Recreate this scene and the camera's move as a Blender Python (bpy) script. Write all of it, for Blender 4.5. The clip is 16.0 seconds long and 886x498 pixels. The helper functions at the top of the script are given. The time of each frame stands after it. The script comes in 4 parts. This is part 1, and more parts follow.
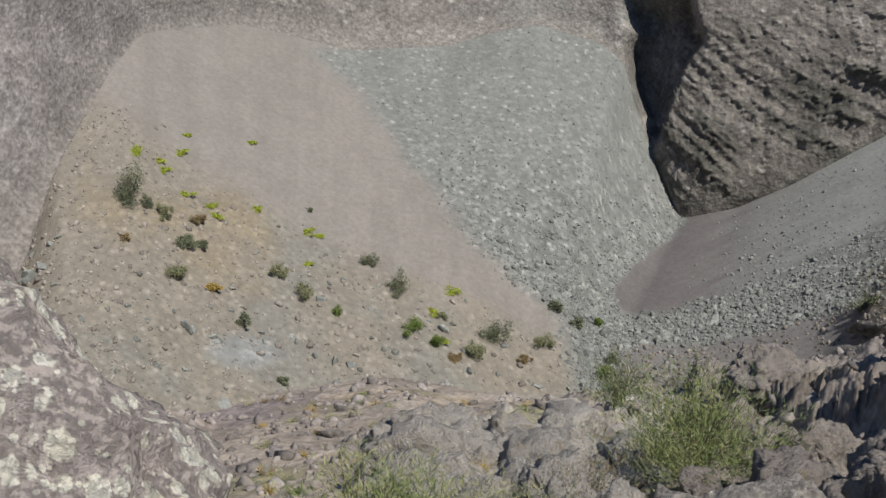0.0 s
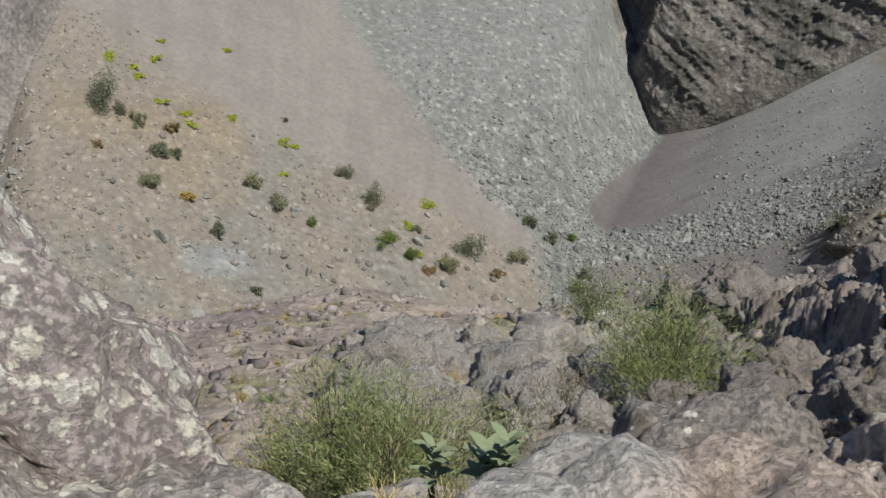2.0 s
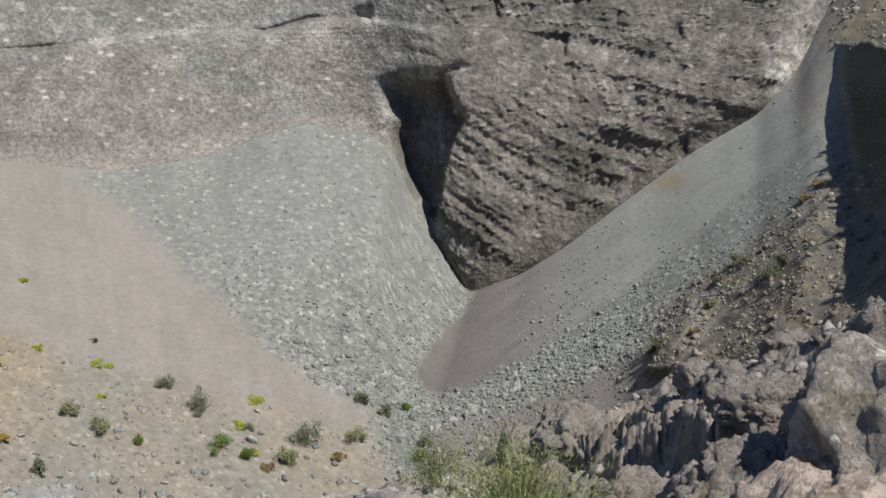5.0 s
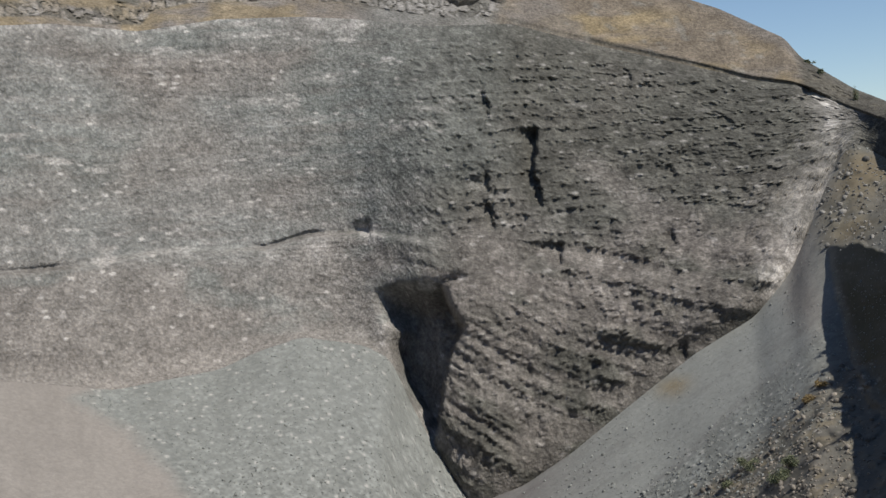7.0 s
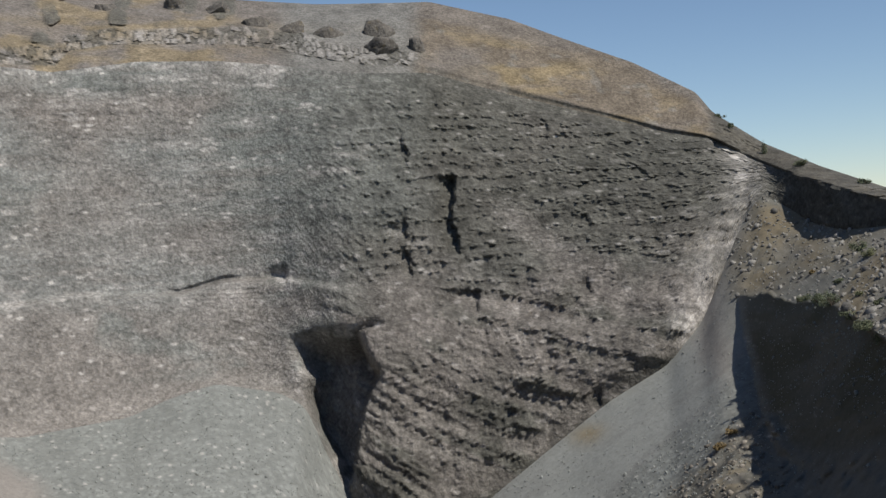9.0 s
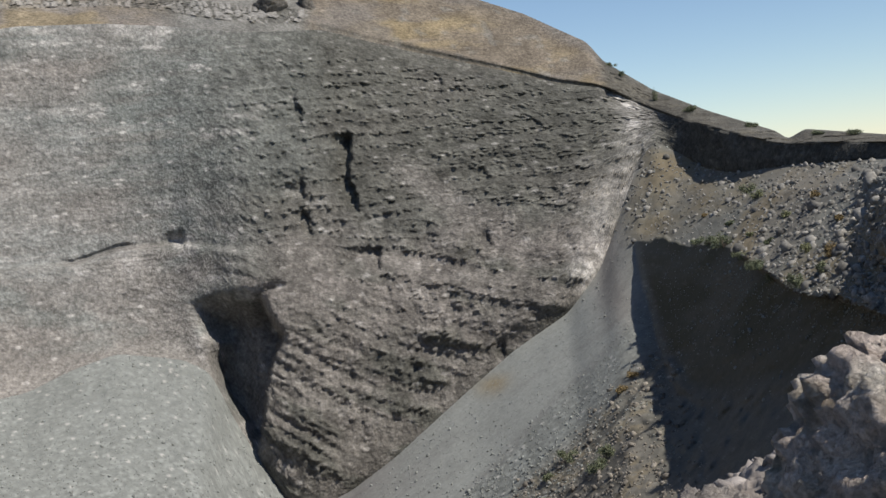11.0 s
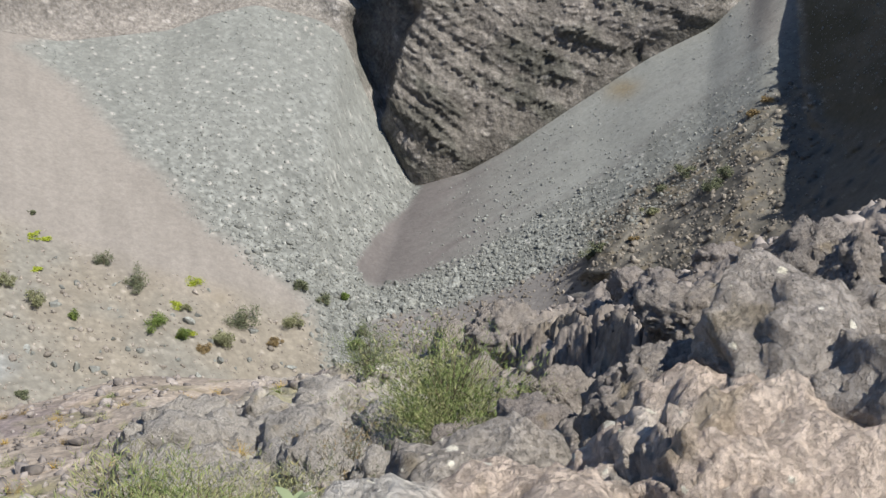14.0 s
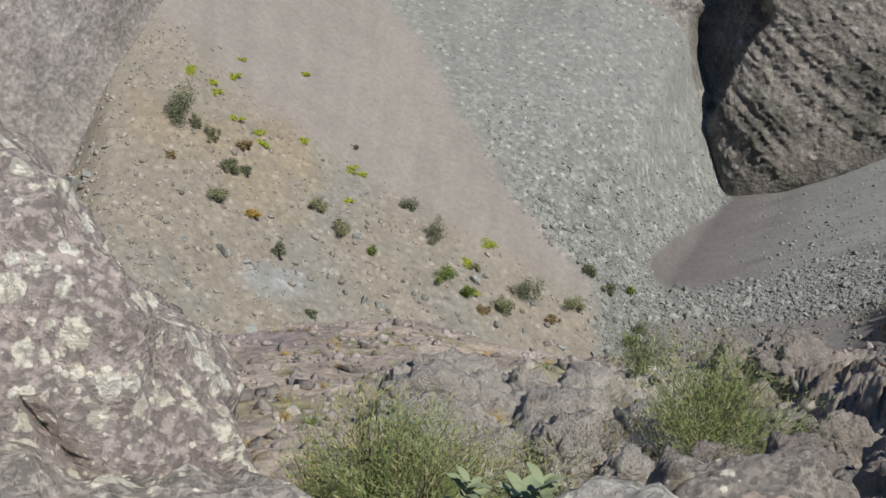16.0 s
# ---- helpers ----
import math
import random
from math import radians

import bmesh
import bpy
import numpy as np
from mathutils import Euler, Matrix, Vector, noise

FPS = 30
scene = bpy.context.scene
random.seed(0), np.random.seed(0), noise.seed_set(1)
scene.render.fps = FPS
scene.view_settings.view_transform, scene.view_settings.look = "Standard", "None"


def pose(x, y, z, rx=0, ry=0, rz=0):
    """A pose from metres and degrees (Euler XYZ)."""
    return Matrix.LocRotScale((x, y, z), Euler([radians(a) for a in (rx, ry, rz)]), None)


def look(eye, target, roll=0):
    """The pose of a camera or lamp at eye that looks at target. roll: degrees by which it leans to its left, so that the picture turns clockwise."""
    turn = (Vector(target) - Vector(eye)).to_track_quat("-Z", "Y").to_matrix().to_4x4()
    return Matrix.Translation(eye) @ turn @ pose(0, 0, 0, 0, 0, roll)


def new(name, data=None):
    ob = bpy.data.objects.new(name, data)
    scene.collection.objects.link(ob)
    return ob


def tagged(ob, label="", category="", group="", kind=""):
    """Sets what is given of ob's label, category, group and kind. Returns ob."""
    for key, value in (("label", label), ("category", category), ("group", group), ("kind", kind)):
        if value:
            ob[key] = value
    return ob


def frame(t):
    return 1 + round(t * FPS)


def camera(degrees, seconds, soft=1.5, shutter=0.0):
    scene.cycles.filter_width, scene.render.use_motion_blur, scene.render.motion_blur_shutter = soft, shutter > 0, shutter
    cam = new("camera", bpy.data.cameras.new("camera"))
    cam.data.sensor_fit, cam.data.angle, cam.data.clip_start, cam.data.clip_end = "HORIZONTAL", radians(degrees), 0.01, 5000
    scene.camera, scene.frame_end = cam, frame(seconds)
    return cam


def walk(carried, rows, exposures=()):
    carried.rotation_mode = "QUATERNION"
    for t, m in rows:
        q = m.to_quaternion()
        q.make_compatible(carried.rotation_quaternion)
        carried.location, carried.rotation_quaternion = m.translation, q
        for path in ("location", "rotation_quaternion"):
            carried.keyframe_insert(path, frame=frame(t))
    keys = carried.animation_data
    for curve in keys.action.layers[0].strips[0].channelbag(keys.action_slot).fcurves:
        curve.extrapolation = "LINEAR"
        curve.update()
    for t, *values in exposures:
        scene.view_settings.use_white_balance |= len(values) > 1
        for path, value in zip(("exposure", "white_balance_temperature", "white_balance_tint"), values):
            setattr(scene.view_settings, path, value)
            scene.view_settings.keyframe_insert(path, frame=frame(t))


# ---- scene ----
cam = camera(42.06, 16.0)
PATH = [
    (0.0, pose(-0.021, 0.113, -0.056, 72.48, -2.38, 0.75)),
    (0.5, pose(-0.027, 0.130, -0.066, 70.68, -2.22, -0.71)),
    (1.0, pose(-0.028, 0.132, -0.080, 68.95, -2.98, -0.21)),
    (1.5, pose(-0.027, 0.136, -0.091, 67.76, -3.88, 0.54)),
    (2.0, pose(-0.018, 0.133, -0.083, 68.22, -3.79, -0.07)),
    (2.5, pose(-0.003, 0.116, -0.067, 69.67, -3.49, -1.91)),
    (3.0, pose(0.012, 0.097, -0.052, 71.13, -2.75, -4.32)),
    (3.5, pose(0.022, 0.098, -0.053, 72.68, -1.03, -6.79)),
    (3.7, pose(0.023, 0.099, -0.054, 73.03, -0.38, -8.19)),
    (5.8, pose(0.023, 0.036, -0.021, 81.70, 3.95, -11.40)),
    (6.0, pose(0.023, 0.034, -0.020, 83.03, 3.96, -11.50)),
    (6.5, pose(0.024, 0.019, -0.013, 85.18, 4.26, -11.78)),
    (7.0, pose(0.025, 0.006, -0.006, 87.44, 4.54, -11.69)),
    (7.5, pose(0.026, -0.007, 0.001, 89.01, 4.29, -11.39)),
    (8.0, pose(0.028, -0.020, 0.007, 90.12, 3.95, -12.17)),
    (8.5, pose(0.031, -0.034, 0.014, 90.24, 4.04, -13.54)),
    (9.0, pose(0.035, -0.050, 0.022, 89.47, 3.89, -15.79)),
    (9.2, pose(0.035, -0.052, 0.023, 89.22, 4.18, -16.59)),
    (11.3, pose(0.054, -0.125, 0.058, 85.81, 6.03, -21.04)),
    (11.5, pose(0.053, -0.127, 0.059, 84.72, 6.01, -20.92)),
    (12.0, pose(0.045, -0.138, 0.063, 82.88, 4.84, -20.46)),
    (12.5, pose(0.046, -0.137, 0.062, 80.36, 3.96, -20.46)),
    (13.0, pose(0.047, -0.135, 0.062, 76.92, 3.53, -18.50)),
    (13.5, pose(0.041, -0.136, 0.060, 73.45, 1.68, -16.36)),
    (14.0, pose(0.005, -0.117, 0.029, 71.78, -0.90, -13.21)),
    (14.5, pose(0.011, 0.029, -0.036, 71.42, -4.49, -8.40)),
    (15.0, pose(0.026, 0.161, -0.109, 69.82, -5.50, -3.59)),
    (15.5, pose(0.014, 0.156, -0.111, 69.14, -7.31, 1.18)),
    (16.0, pose(0.002, 0.121, -0.097, 69.64, -7.77, 4.61)),
]
EXPOSURE = [(0, 0.14), (3.5, 0.22), (6, 0.40), (7, 0.14), (9, 0.08), (11.5, 0.34), (12.5, 0.42), (13.5, 0.62), (14.5, 0.54), (15, 0.40), (16, 0.26)]
walk(cam, PATH, EXPOSURE)

# ---- daylight ----
SUN_AZ, SUN_EL = 145.0, 53.0
world = bpy.data.worlds.new("sky")
scene.world = world
world.use_nodes = True
wn = world.node_tree
sky = wn.nodes.new("ShaderNodeTexSky")
sky.sky_type, sky.sun_disc = 'NISHITA', False
sky.sun_elevation, sky.sun_rotation = radians(SUN_EL), radians(SUN_AZ)
sky.altitude, sky.air_density, sky.dust_density, sky.ozone_density = 1500, 1.0, 0.0, 2.4
wn.links.new(sky.outputs[0], wn.nodes["Background"].inputs[0])
wn.nodes["Background"].inputs[1].default_value = 0.092
sun = new("sun", bpy.data.lights.new("sun", 'SUN'))
sun.data.energy, sun.data.angle, sun.data.color = 4.4, radians(0.55), (1.0, 0.95, 0.86)
sun_dir = Vector((math.sin(radians(SUN_AZ)) * math.cos(radians(SUN_EL)),
                  math.cos(radians(SUN_AZ)) * math.cos(radians(SUN_EL)), math.sin(radians(SUN_EL))))
sun.matrix_world = look(sun_dir * 300, (0, 0, 0))


# ---- noise on arrays ----
def rnd3(i, j, k, seed):
    h = (i * 374761393 + j * 668265263 + k * 2147483647 + seed * 1274126177) & 0xFFFFFFFF
    h = ((h ^ (h >> 13)) * 1274126177) & 0xFFFFFFFF
    h = ((h ^ (h >> 16)) * 2246822519) & 0xFFFFFFFF
    return ((h ^ (h >> 15)) & 0xFFFFFF) / float(0xFFFFFF)


def vnoise(x, y, z, seed=0):
    xi, yi, zi = np.floor(x).astype(np.int64), np.floor(y).astype(np.int64), np.floor(z).astype(np.int64)
    fx, fy, fz = x - xi, y - yi, z - zi
    fx, fy, fz = (f * f * (3 - 2 * f) for f in (fx, fy, fz))
    out = 0
    for a in (0, 1):
        wa = fx if a else 1 - fx
        for b in (0, 1):
            wb = fy if b else 1 - fy
            for c in (0, 1):
                wc = fz if c else 1 - fz
                out = out + wa * wb * wc * rnd3(xi + a, yi + b, zi + c, seed)
    return out * 2 - 1


def fbm(x, y, z, size, octaves=4, gain=0.5, seed=0):
    amp, total, out = 1.0, 0.0, 0
    for o in range(octaves):
        k = 2.03 ** o / size
        out = out + amp * vnoise(x * k + 17.3 * o, y * k - 9.1 * o, z * k + 4.7 * o, seed + o)
        total += amp
        amp *= gain
    return out / total


def ridged(x, y, z, size, octaves=4, seed=0):
    amp, total, out = 1.0, 0.0, 0
    for o in range(octaves):
        k = 2.03 ** o / size
        out = out + amp * (1 - 2 * np.abs(vnoise(x * k + 5.3 * o, y * k + 3.1 * o, z * k - 7.7 * o, seed + o)))
        total += amp
        amp *= 0.55
    return out / total


def worley(x, y, z, size, seed=0):
    """Distance to the nearest and second nearest cell point, and a random number per cell."""
    px, py, pz = x / size, y / size, z / size
    xi, yi, zi = (np.floor(v).astype(np.int64) for v in (px, py, pz))
    d1, d2, who = np.full(px.shape, 9.0), np.full(px.shape, 9.0), np.zeros(px.shape)
    for a in (-1, 0, 1):
        for b in (-1, 0, 1):
            for c in (-1, 0, 1):
                i, j, k = xi + a, yi + b, zi + c
                d = np.sqrt((i + rnd3(i, j, k, seed) - px) ** 2 + (j + rnd3(i, j, k, seed + 1) - py) ** 2
                            + (k + rnd3(i, j, k, seed + 2) - pz) ** 2)
                near = d < d1
                d2 = np.where(near, d1, np.minimum(d2, d))
                who = np.where(near, rnd3(i, j, k, seed + 3), who)
                d1 = np.where(near, d, d1)
    return d1, d2, who


def step(a, b, v):
    t = np.clip((v - a) / (b - a), 0, 1)
    return t * t * (3 - 2 * t)


def mix(a, b, w):
    return a + (np.asarray(b) - a) * w[..., None]


# ---- materials ----
def material(name, rough=0.9, spec=0.25):
    m = bpy.data.materials.new(name)
    m.use_nodes = True
    b = m.node_tree.nodes["Principled BSDF"]
    b.inputs["Roughness"].default_value = rough
    b.inputs["Specular IOR Level"].default_value = spec
    return m, m.node_tree, b


def node(nt, kind, **values):
    n = nt.nodes.new(kind)
    for key, v in values.items():
        n.inputs[key.replace("_", " ")].default_value = v
    return n


def ramp(nt, fac, stops):
    n = nt.nodes.new("ShaderNodeValToRGB")
    while len(n.color_ramp.elements) < len(stops):
        n.color_ramp.elements.new(0.5)
    for e, (at, c) in zip(n.color_ramp.elements, stops):
        e.position, e.color = at, (*c, 1) if len(c) == 3 else c
    nt.links.new(fac, n.inputs[0])
    return n.outputs[0]


def mul(nt, a, b, kind='MULTIPLY', fac=1.0):
    n = nt.nodes.new("ShaderNodeMix")
    n.data_type, n.blend_type = 'RGBA', kind
    n.inputs[0].default_value = fac
    nt.links.new(a, n.inputs[6])
    nt.links.new(b, n.inputs[7])
    return n.outputs[2]


def rocky(name, grain, stone, bump=0.6, depth=0.1, rough=0.93, contrast=0.31):
    """Rock or earth that takes its kind's colour from the 'zone' attribute, with grain and stones of the given sizes."""
    m, nt, b = material(name, rough, 0.15)
    at = nt.nodes.new("ShaderNodeAttribute")
    at.attribute_name = "zone"
    co = nt.nodes.new("ShaderNodeTexCoord").outputs["Object"]
    n1 = node(nt, "ShaderNodeTexNoise", Scale=1 / grain, Detail=6.0, Roughness=0.65)
    vo = node(nt, "ShaderNodeTexVoronoi", Scale=1 / stone, Randomness=1.0)
    n2 = node(nt, "ShaderNodeTexNoise", Scale=0.12 / grain, Detail=3.0)
    for n in (n1, vo, n2):
        nt.links.new(co, n.inputs["Vector"])
    grey = ramp(nt, n1.outputs[0], [(0.3, (1 - contrast,) * 3), (0.7, (1 + contrast,) * 3)])
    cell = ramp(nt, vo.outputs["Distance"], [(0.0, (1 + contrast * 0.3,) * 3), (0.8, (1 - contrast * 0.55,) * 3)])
    broad = ramp(nt, n2.outputs[0], [(0.35, (1 - contrast * 0.35,) * 3), (0.65, (1 + contrast * 0.3,) * 3)])
    col = mul(nt, mul(nt, mul(nt, at.outputs["Color"], grey), cell), broad)
    nt.links.new(col, b.inputs["Base Color"])
    sub = nt.nodes.new("ShaderNodeMath")
    sub.operation = 'MULTIPLY_ADD'
    sub.inputs[1].default_value = -0.45
    nt.links.new(vo.outputs["Distance"], sub.inputs[0])
    nt.links.new(n1.outputs[0], sub.inputs[2])
    bp = node(nt, "ShaderNodeBump", Strength=bump, Distance=depth)
    nt.links.new(sub.outputs[0], bp.inputs["Height"])
    nt.links.new(bp.outputs[0], b.inputs["Normal"])
    return m


def lichened(name):
    """Weathered lava with pits, grain and crusts of lichen; the zone attribute's alpha says how much lichen grows."""
    m, nt, b = material(name, 0.95, 0.12)
    at = nt.nodes.new("ShaderNodeAttribute")
    at.attribute_name = "zone"
    co = nt.nodes.new("ShaderNodeTexCoord").outputs["Object"]
    warp = node(nt, "ShaderNodeTexNoise", Scale=30.0, Detail=5.0)
    nt.links.new(co, warp.inputs["Vector"])
    shift = nt.nodes.new("ShaderNodeVectorMath")
    shift.operation = 'MULTIPLY_ADD'
    shift.inputs[1].default_value = (0.008, 0.008, 0.008)
    nt.links.new(warp.outputs["Color"], shift.inputs[0])
    nt.links.new(co, shift.inputs[2])
    def tex(kind, vec, **k):
        n = node(nt, kind, **k)
        nt.links.new(vec, n.inputs["Vector"])
        return n
    def calc(op, a, b2):
        n = nt.nodes.new("ShaderNodeMath")
        n.operation = op
        for i, v in enumerate((a, b2)):
            if isinstance(v, (int, float)):
                n.inputs[i].default_value = v
            else:
                nt.links.new(v, n.inputs[i])
        return n.outputs[0]
    fine = tex("ShaderNodeTexNoise", co, Scale=38.0, Detail=9.0, Roughness=0.72)
    mid = tex("ShaderNodeTexNoise", co, Scale=7.0, Detail=6.0, Roughness=0.65)
    grain = ramp(nt, fine.outputs[0], [(0.28, (0.74,) * 3), (0.72, (1.24,) * 3)])
    blot = ramp(nt, mid.outputs[0], [(0.3, (0.86, 0.85, 0.84)), (0.7, (1.13, 1.12, 1.10))])
    knob = tex("ShaderNodeTexVoronoi", shift.outputs[0], Scale=15.0)
    crumb = tex("ShaderNodeTexNoise", co, Scale=18.0, Detail=8.0, Roughness=0.7)
    stone = mul(nt, mul(nt, at.outputs["Color"], grain), blot)
    big = tex("ShaderNodeTexVoronoi", shift.outputs[0], Scale=14.0)
    small = tex("ShaderNodeTexVoronoi", shift.outputs[0], Scale=38.0)
    where = tex("ShaderNodeTexNoise", co, Scale=3.2, Detail=3.0)
    frayed = calc('MULTIPLY', calc('SUBTRACT', fine.outputs[0], 0.5), 0.55)
    room = calc('ADD', calc('MULTIPLY', calc('SUBTRACT', where.outputs[0], 0.5), 1.5), calc('MULTIPLY', calc('SUBTRACT', at.outputs["Alpha"], 0.5), 0.8))
    def rosettes(v, keep):
        size = calc('ADD', calc('MULTIPLY', v.outputs["Color"], 0.62), calc('ADD', calc('MULTIPLY', room, 0.42), keep))
        return calc('ADD', calc('SUBTRACT', size, v.outputs["Distance"]), calc('MULTIPLY', frayed, 0.8))
    l1 = rosettes(big, -0.06)
    l2 = rosettes(small, -0.25)
    crust = ramp(nt, calc('MAXIMUM', l1, l2), [(0.0, (0, 0, 0)), (0.07, (1, 1, 1))])
    pale = ramp(nt, mid.outputs[0], [(0.35, (0.74, 0.69, 0.56)), (0.65, (0.84, 0.80, 0.70))])
    n = nt.nodes.new("ShaderNodeMix")
    n.data_type = 'RGBA'
    nt.links.new(crust, n.inputs[0])
    nt.links.new(stone, n.inputs[6])
    nt.links.new(mul(nt, pale, grain, fac=0.5), n.inputs[7])
    nt.links.new(n.outputs[2], b.inputs["Base Color"])
    pits = ramp(nt, fine.outputs[0], [(0.34, (0, 0, 0)), (0.5, (1, 1, 1))])
    high = calc('ADD', calc('ADD', calc('ADD', calc('MULTIPLY', mid.outputs[0], 0.9), calc('MULTIPLY', fine.outputs[0], 0.4)), calc('SUBTRACT', calc('MULTIPLY', crumb.outputs[0], 1.0), calc('ADD', calc('MULTIPLY', knob.outputs["Distance"], 0.55), calc('MULTIPLY', small.outputs["Distance"], 0.22)))), calc('ADD', calc('MULTIPLY', crust, 0.06), calc('MULTIPLY', pits, 0.22)))
    bp = node(nt, "ShaderNodeBump", Strength=0.9, Distance=0.05)
    nt.links.new(high, bp.inputs["Height"])
    nt.links.new(bp.outputs[0], b.inputs["Normal"])
    return m


far_rock = rocky("crater_rock", 1.5, 1.1, 0.75, 0.75, contrast=0.37)
scree_mat = rocky("scree_ground", 1.6, 0.7, 0.3, 0.25, contrast=0.13)
near_rock = rocky("slope_rock", 0.22, 0.16, 0.8, 0.07)

# ---- the crater as lines round the viewpoint: azimuth, distance, elevation ----
LEDGE = [(-180, 2.0, -40), (-40, 2.2, -40), (-9, 2.3, -39), (-6, 2.3, -37), (6, 2.0, -39), (9, 2.0, -40), (30, 2.0, -41), (60, 2.0, -40), (180, 2.0, -40)]
HOLLOW = [(-180, 4, -22), (-60, 4, -24), (-40, 5.0, -34), (-14, 6, -36), (0, 6.2, -34), (10, 6.5, -34), (20, 6, -32), (30, 5, -29), (45, 4, -26), (70, 4, -20), (180, 4, -22)]
BRINK = [(-180, 14, -4), (-70, 14, -10), (-40, 15, -25), (-16, 21, -25.3), (-12, 25, -25.6), (-9, 27, -24.8), (-6.5, 28, -24.4), (-2.3, 29, -23.9), (2.4, 28, -24.5),
         (5.4, 28, -24.7), (8, 29, -24.2), (11.4, 30, -23.6), (14, 30, -22.5), (17, 30, -21.9), (21, 28, -20.8), (24.3, 26, -19.9),
         (28.5, 22, -19), (33, 16, -17.5), (38, 13, -16), (44, 11, -14), (60, 10, -8), (90, 12, -4), (180, 14, -4)]
VALLEY = [(-180, 60, -1), (-80, 70, -8), (-40, 130, -28), (-22, 190, -27), (-10, 218, -26), (0, 240, -25.2), (5, 258, -24.8), (9, 264, -24.4), (12, 268, -23.8),
          (16, 268, -22.6), (20, 262, -21.6), (24, 250, -20.5), (28, 235, -19.4), (32, 211, -18.6), (37, 174, -16.8), (42, 142, -14.5), (50, 100, -8), (70, 50, -4), (100, 50, -2), (180, 60, -1)]
FOOT = [(-180, 90, 0), (-80, 120, -4), (-40, 225, -21), (-22.3, 250, -20.3), (-20.8, 262, -17.8), (-19.2, 285, -13.6), (-16.6, 322, -9.2), (-15, 350, -7.3),
        (-10.2, 382, -6.8), (-5, 396, -7.9), (0, 405, -7.5), (2, 409, -6.8), (4.2, 412, -6.3), (7.2, 408, -7.0), (8.5, 404, -7.8), (9.2, 396, -9.9),
        (10.5, 382, -12.7), (11.9, 368, -15.2), (14.6, 370, -14.4), (17.1, 374, -13.0), (20.5, 380, -10.6), (23.5, 384, -8.5), (26.4, 386, -6.9),
        (28.2, 394, -4.9), (29.3, 412, -2.5), (30.3, 430, -0.3), (31.3, 444, 1.1), (32.6, 430, 0.3), (33.6, 412, -0.5), (35, 392, -0.9), (37, 368, -0.8), (42, 322, -0.9), (46, 288, -1), (50, 250, 1), (57, 190, 2), (66, 140, 2), (80, 90, 0), (110, 80, 0), (180, 90, 0)]
CLIFF = [(-180, 95, 1), (-80, 130, 4), (-40, 258, 11), (-20, 340, 10), (-13, 400, 9.4), (-6.3, 442, 9.5), (-2.4, 451, 9.0), (1.5, 456, 9.4), (5.4, 459, 9.3), (8.1, 460, 9.0), (11.8, 461, 8.4),
         (15.7, 482, 8.2), (19.3, 486, 6.95), (24.6, 486, 5.25), (27.0, 482, 4.4), (29.1, 480, 3.95), (31.2, 476, 2.7), (32.6, 440, 2.0), (33.6, 418, 1.6), (37, 372, 0.3), (42, 326, -0.2), (46, 292, 0), (50, 258, 3), (57, 197, 4), (66, 146, 4), (80, 95, 1), (110, 85, 1), (180, 95, 1)]
RIM = [(-180, 110, 1), (-80, 150, 6), (-40, 310, 14), (-20, 420, 13.5), (-5, 535, 12.9), (5, 545, 12.3), (10.3, 545, 11.8), (15.9, 540, 11.6), (19.8, 538, 10.5), (22.5, 532, 9.3), (25.7, 522, 7.9),
       (28.6, 505, 6.2), (29.3, 504, 5.2), (31.6, 498, 3.5), (34.1, 452, 2.2), (37.1, 404, 0.9), (37.6, 398, 0.45), (38.4, 390, 0.85), (42.1, 356, 0.15), (46, 315, 0.5), (50, 275, 3), (57, 215, 4), (66, 160, 4), (80, 110, 1), (110, 95, 1), (180, 110, 1)]

AZ = np.concatenate([np.arange(-26, 45, 0.09), np.arange(45, 60, 0.3), np.arange(60, 334, 3.0)])
AZR = np.radians(AZ)
SINA, COSA = np.sin(AZR), np.cos(AZR)


def line(rows, wide=1, wide_r=0):
    a, r, e = (np.array(c, float) for c in zip(*rows))
    az = (AZ + 180) % 360 - 180
    out = []
    for v, k in ((r, wide_r or wide), (e, wide)):
        n = 4 * k
        kern = np.exp(-np.linspace(-2, 2, 2 * n + 1) ** 2)
        kern /= kern.sum()
        w = np.interp(az, a, v)
        out.append(np.convolve(np.pad(w, n, mode="edge"), kern, "valid"))
    return out[0], out[0] * np.tan(np.radians(out[1]))


L_LEDGE, L_HOLLOW, L_BRINK, L_VALLEY, L_FOOT, L_CLIFF, L_RIM = (line(v, k, kr) for v, k, kr in ((LEDGE, 4, 4), (HOLLOW, 4, 4), (BRINK, 2, 2), (VALLEY, 8, 8), (FOOT, 2, 6), (CLIFF, 1, 3), (RIM, 1, 3)))


def loft(a, b, n, bend=1.0, rbend=1.0):
    s = np.linspace(0, 1, n)[:, None]
    r = a[0] + (b[0] - a[0]) * s ** rbend
    z = a[1] + (b[1] - a[1]) * s ** bend
    return r, z, np.repeat(s, len(AZ), 1)


def cart(r, z):
    return r * SINA, r * COSA, z


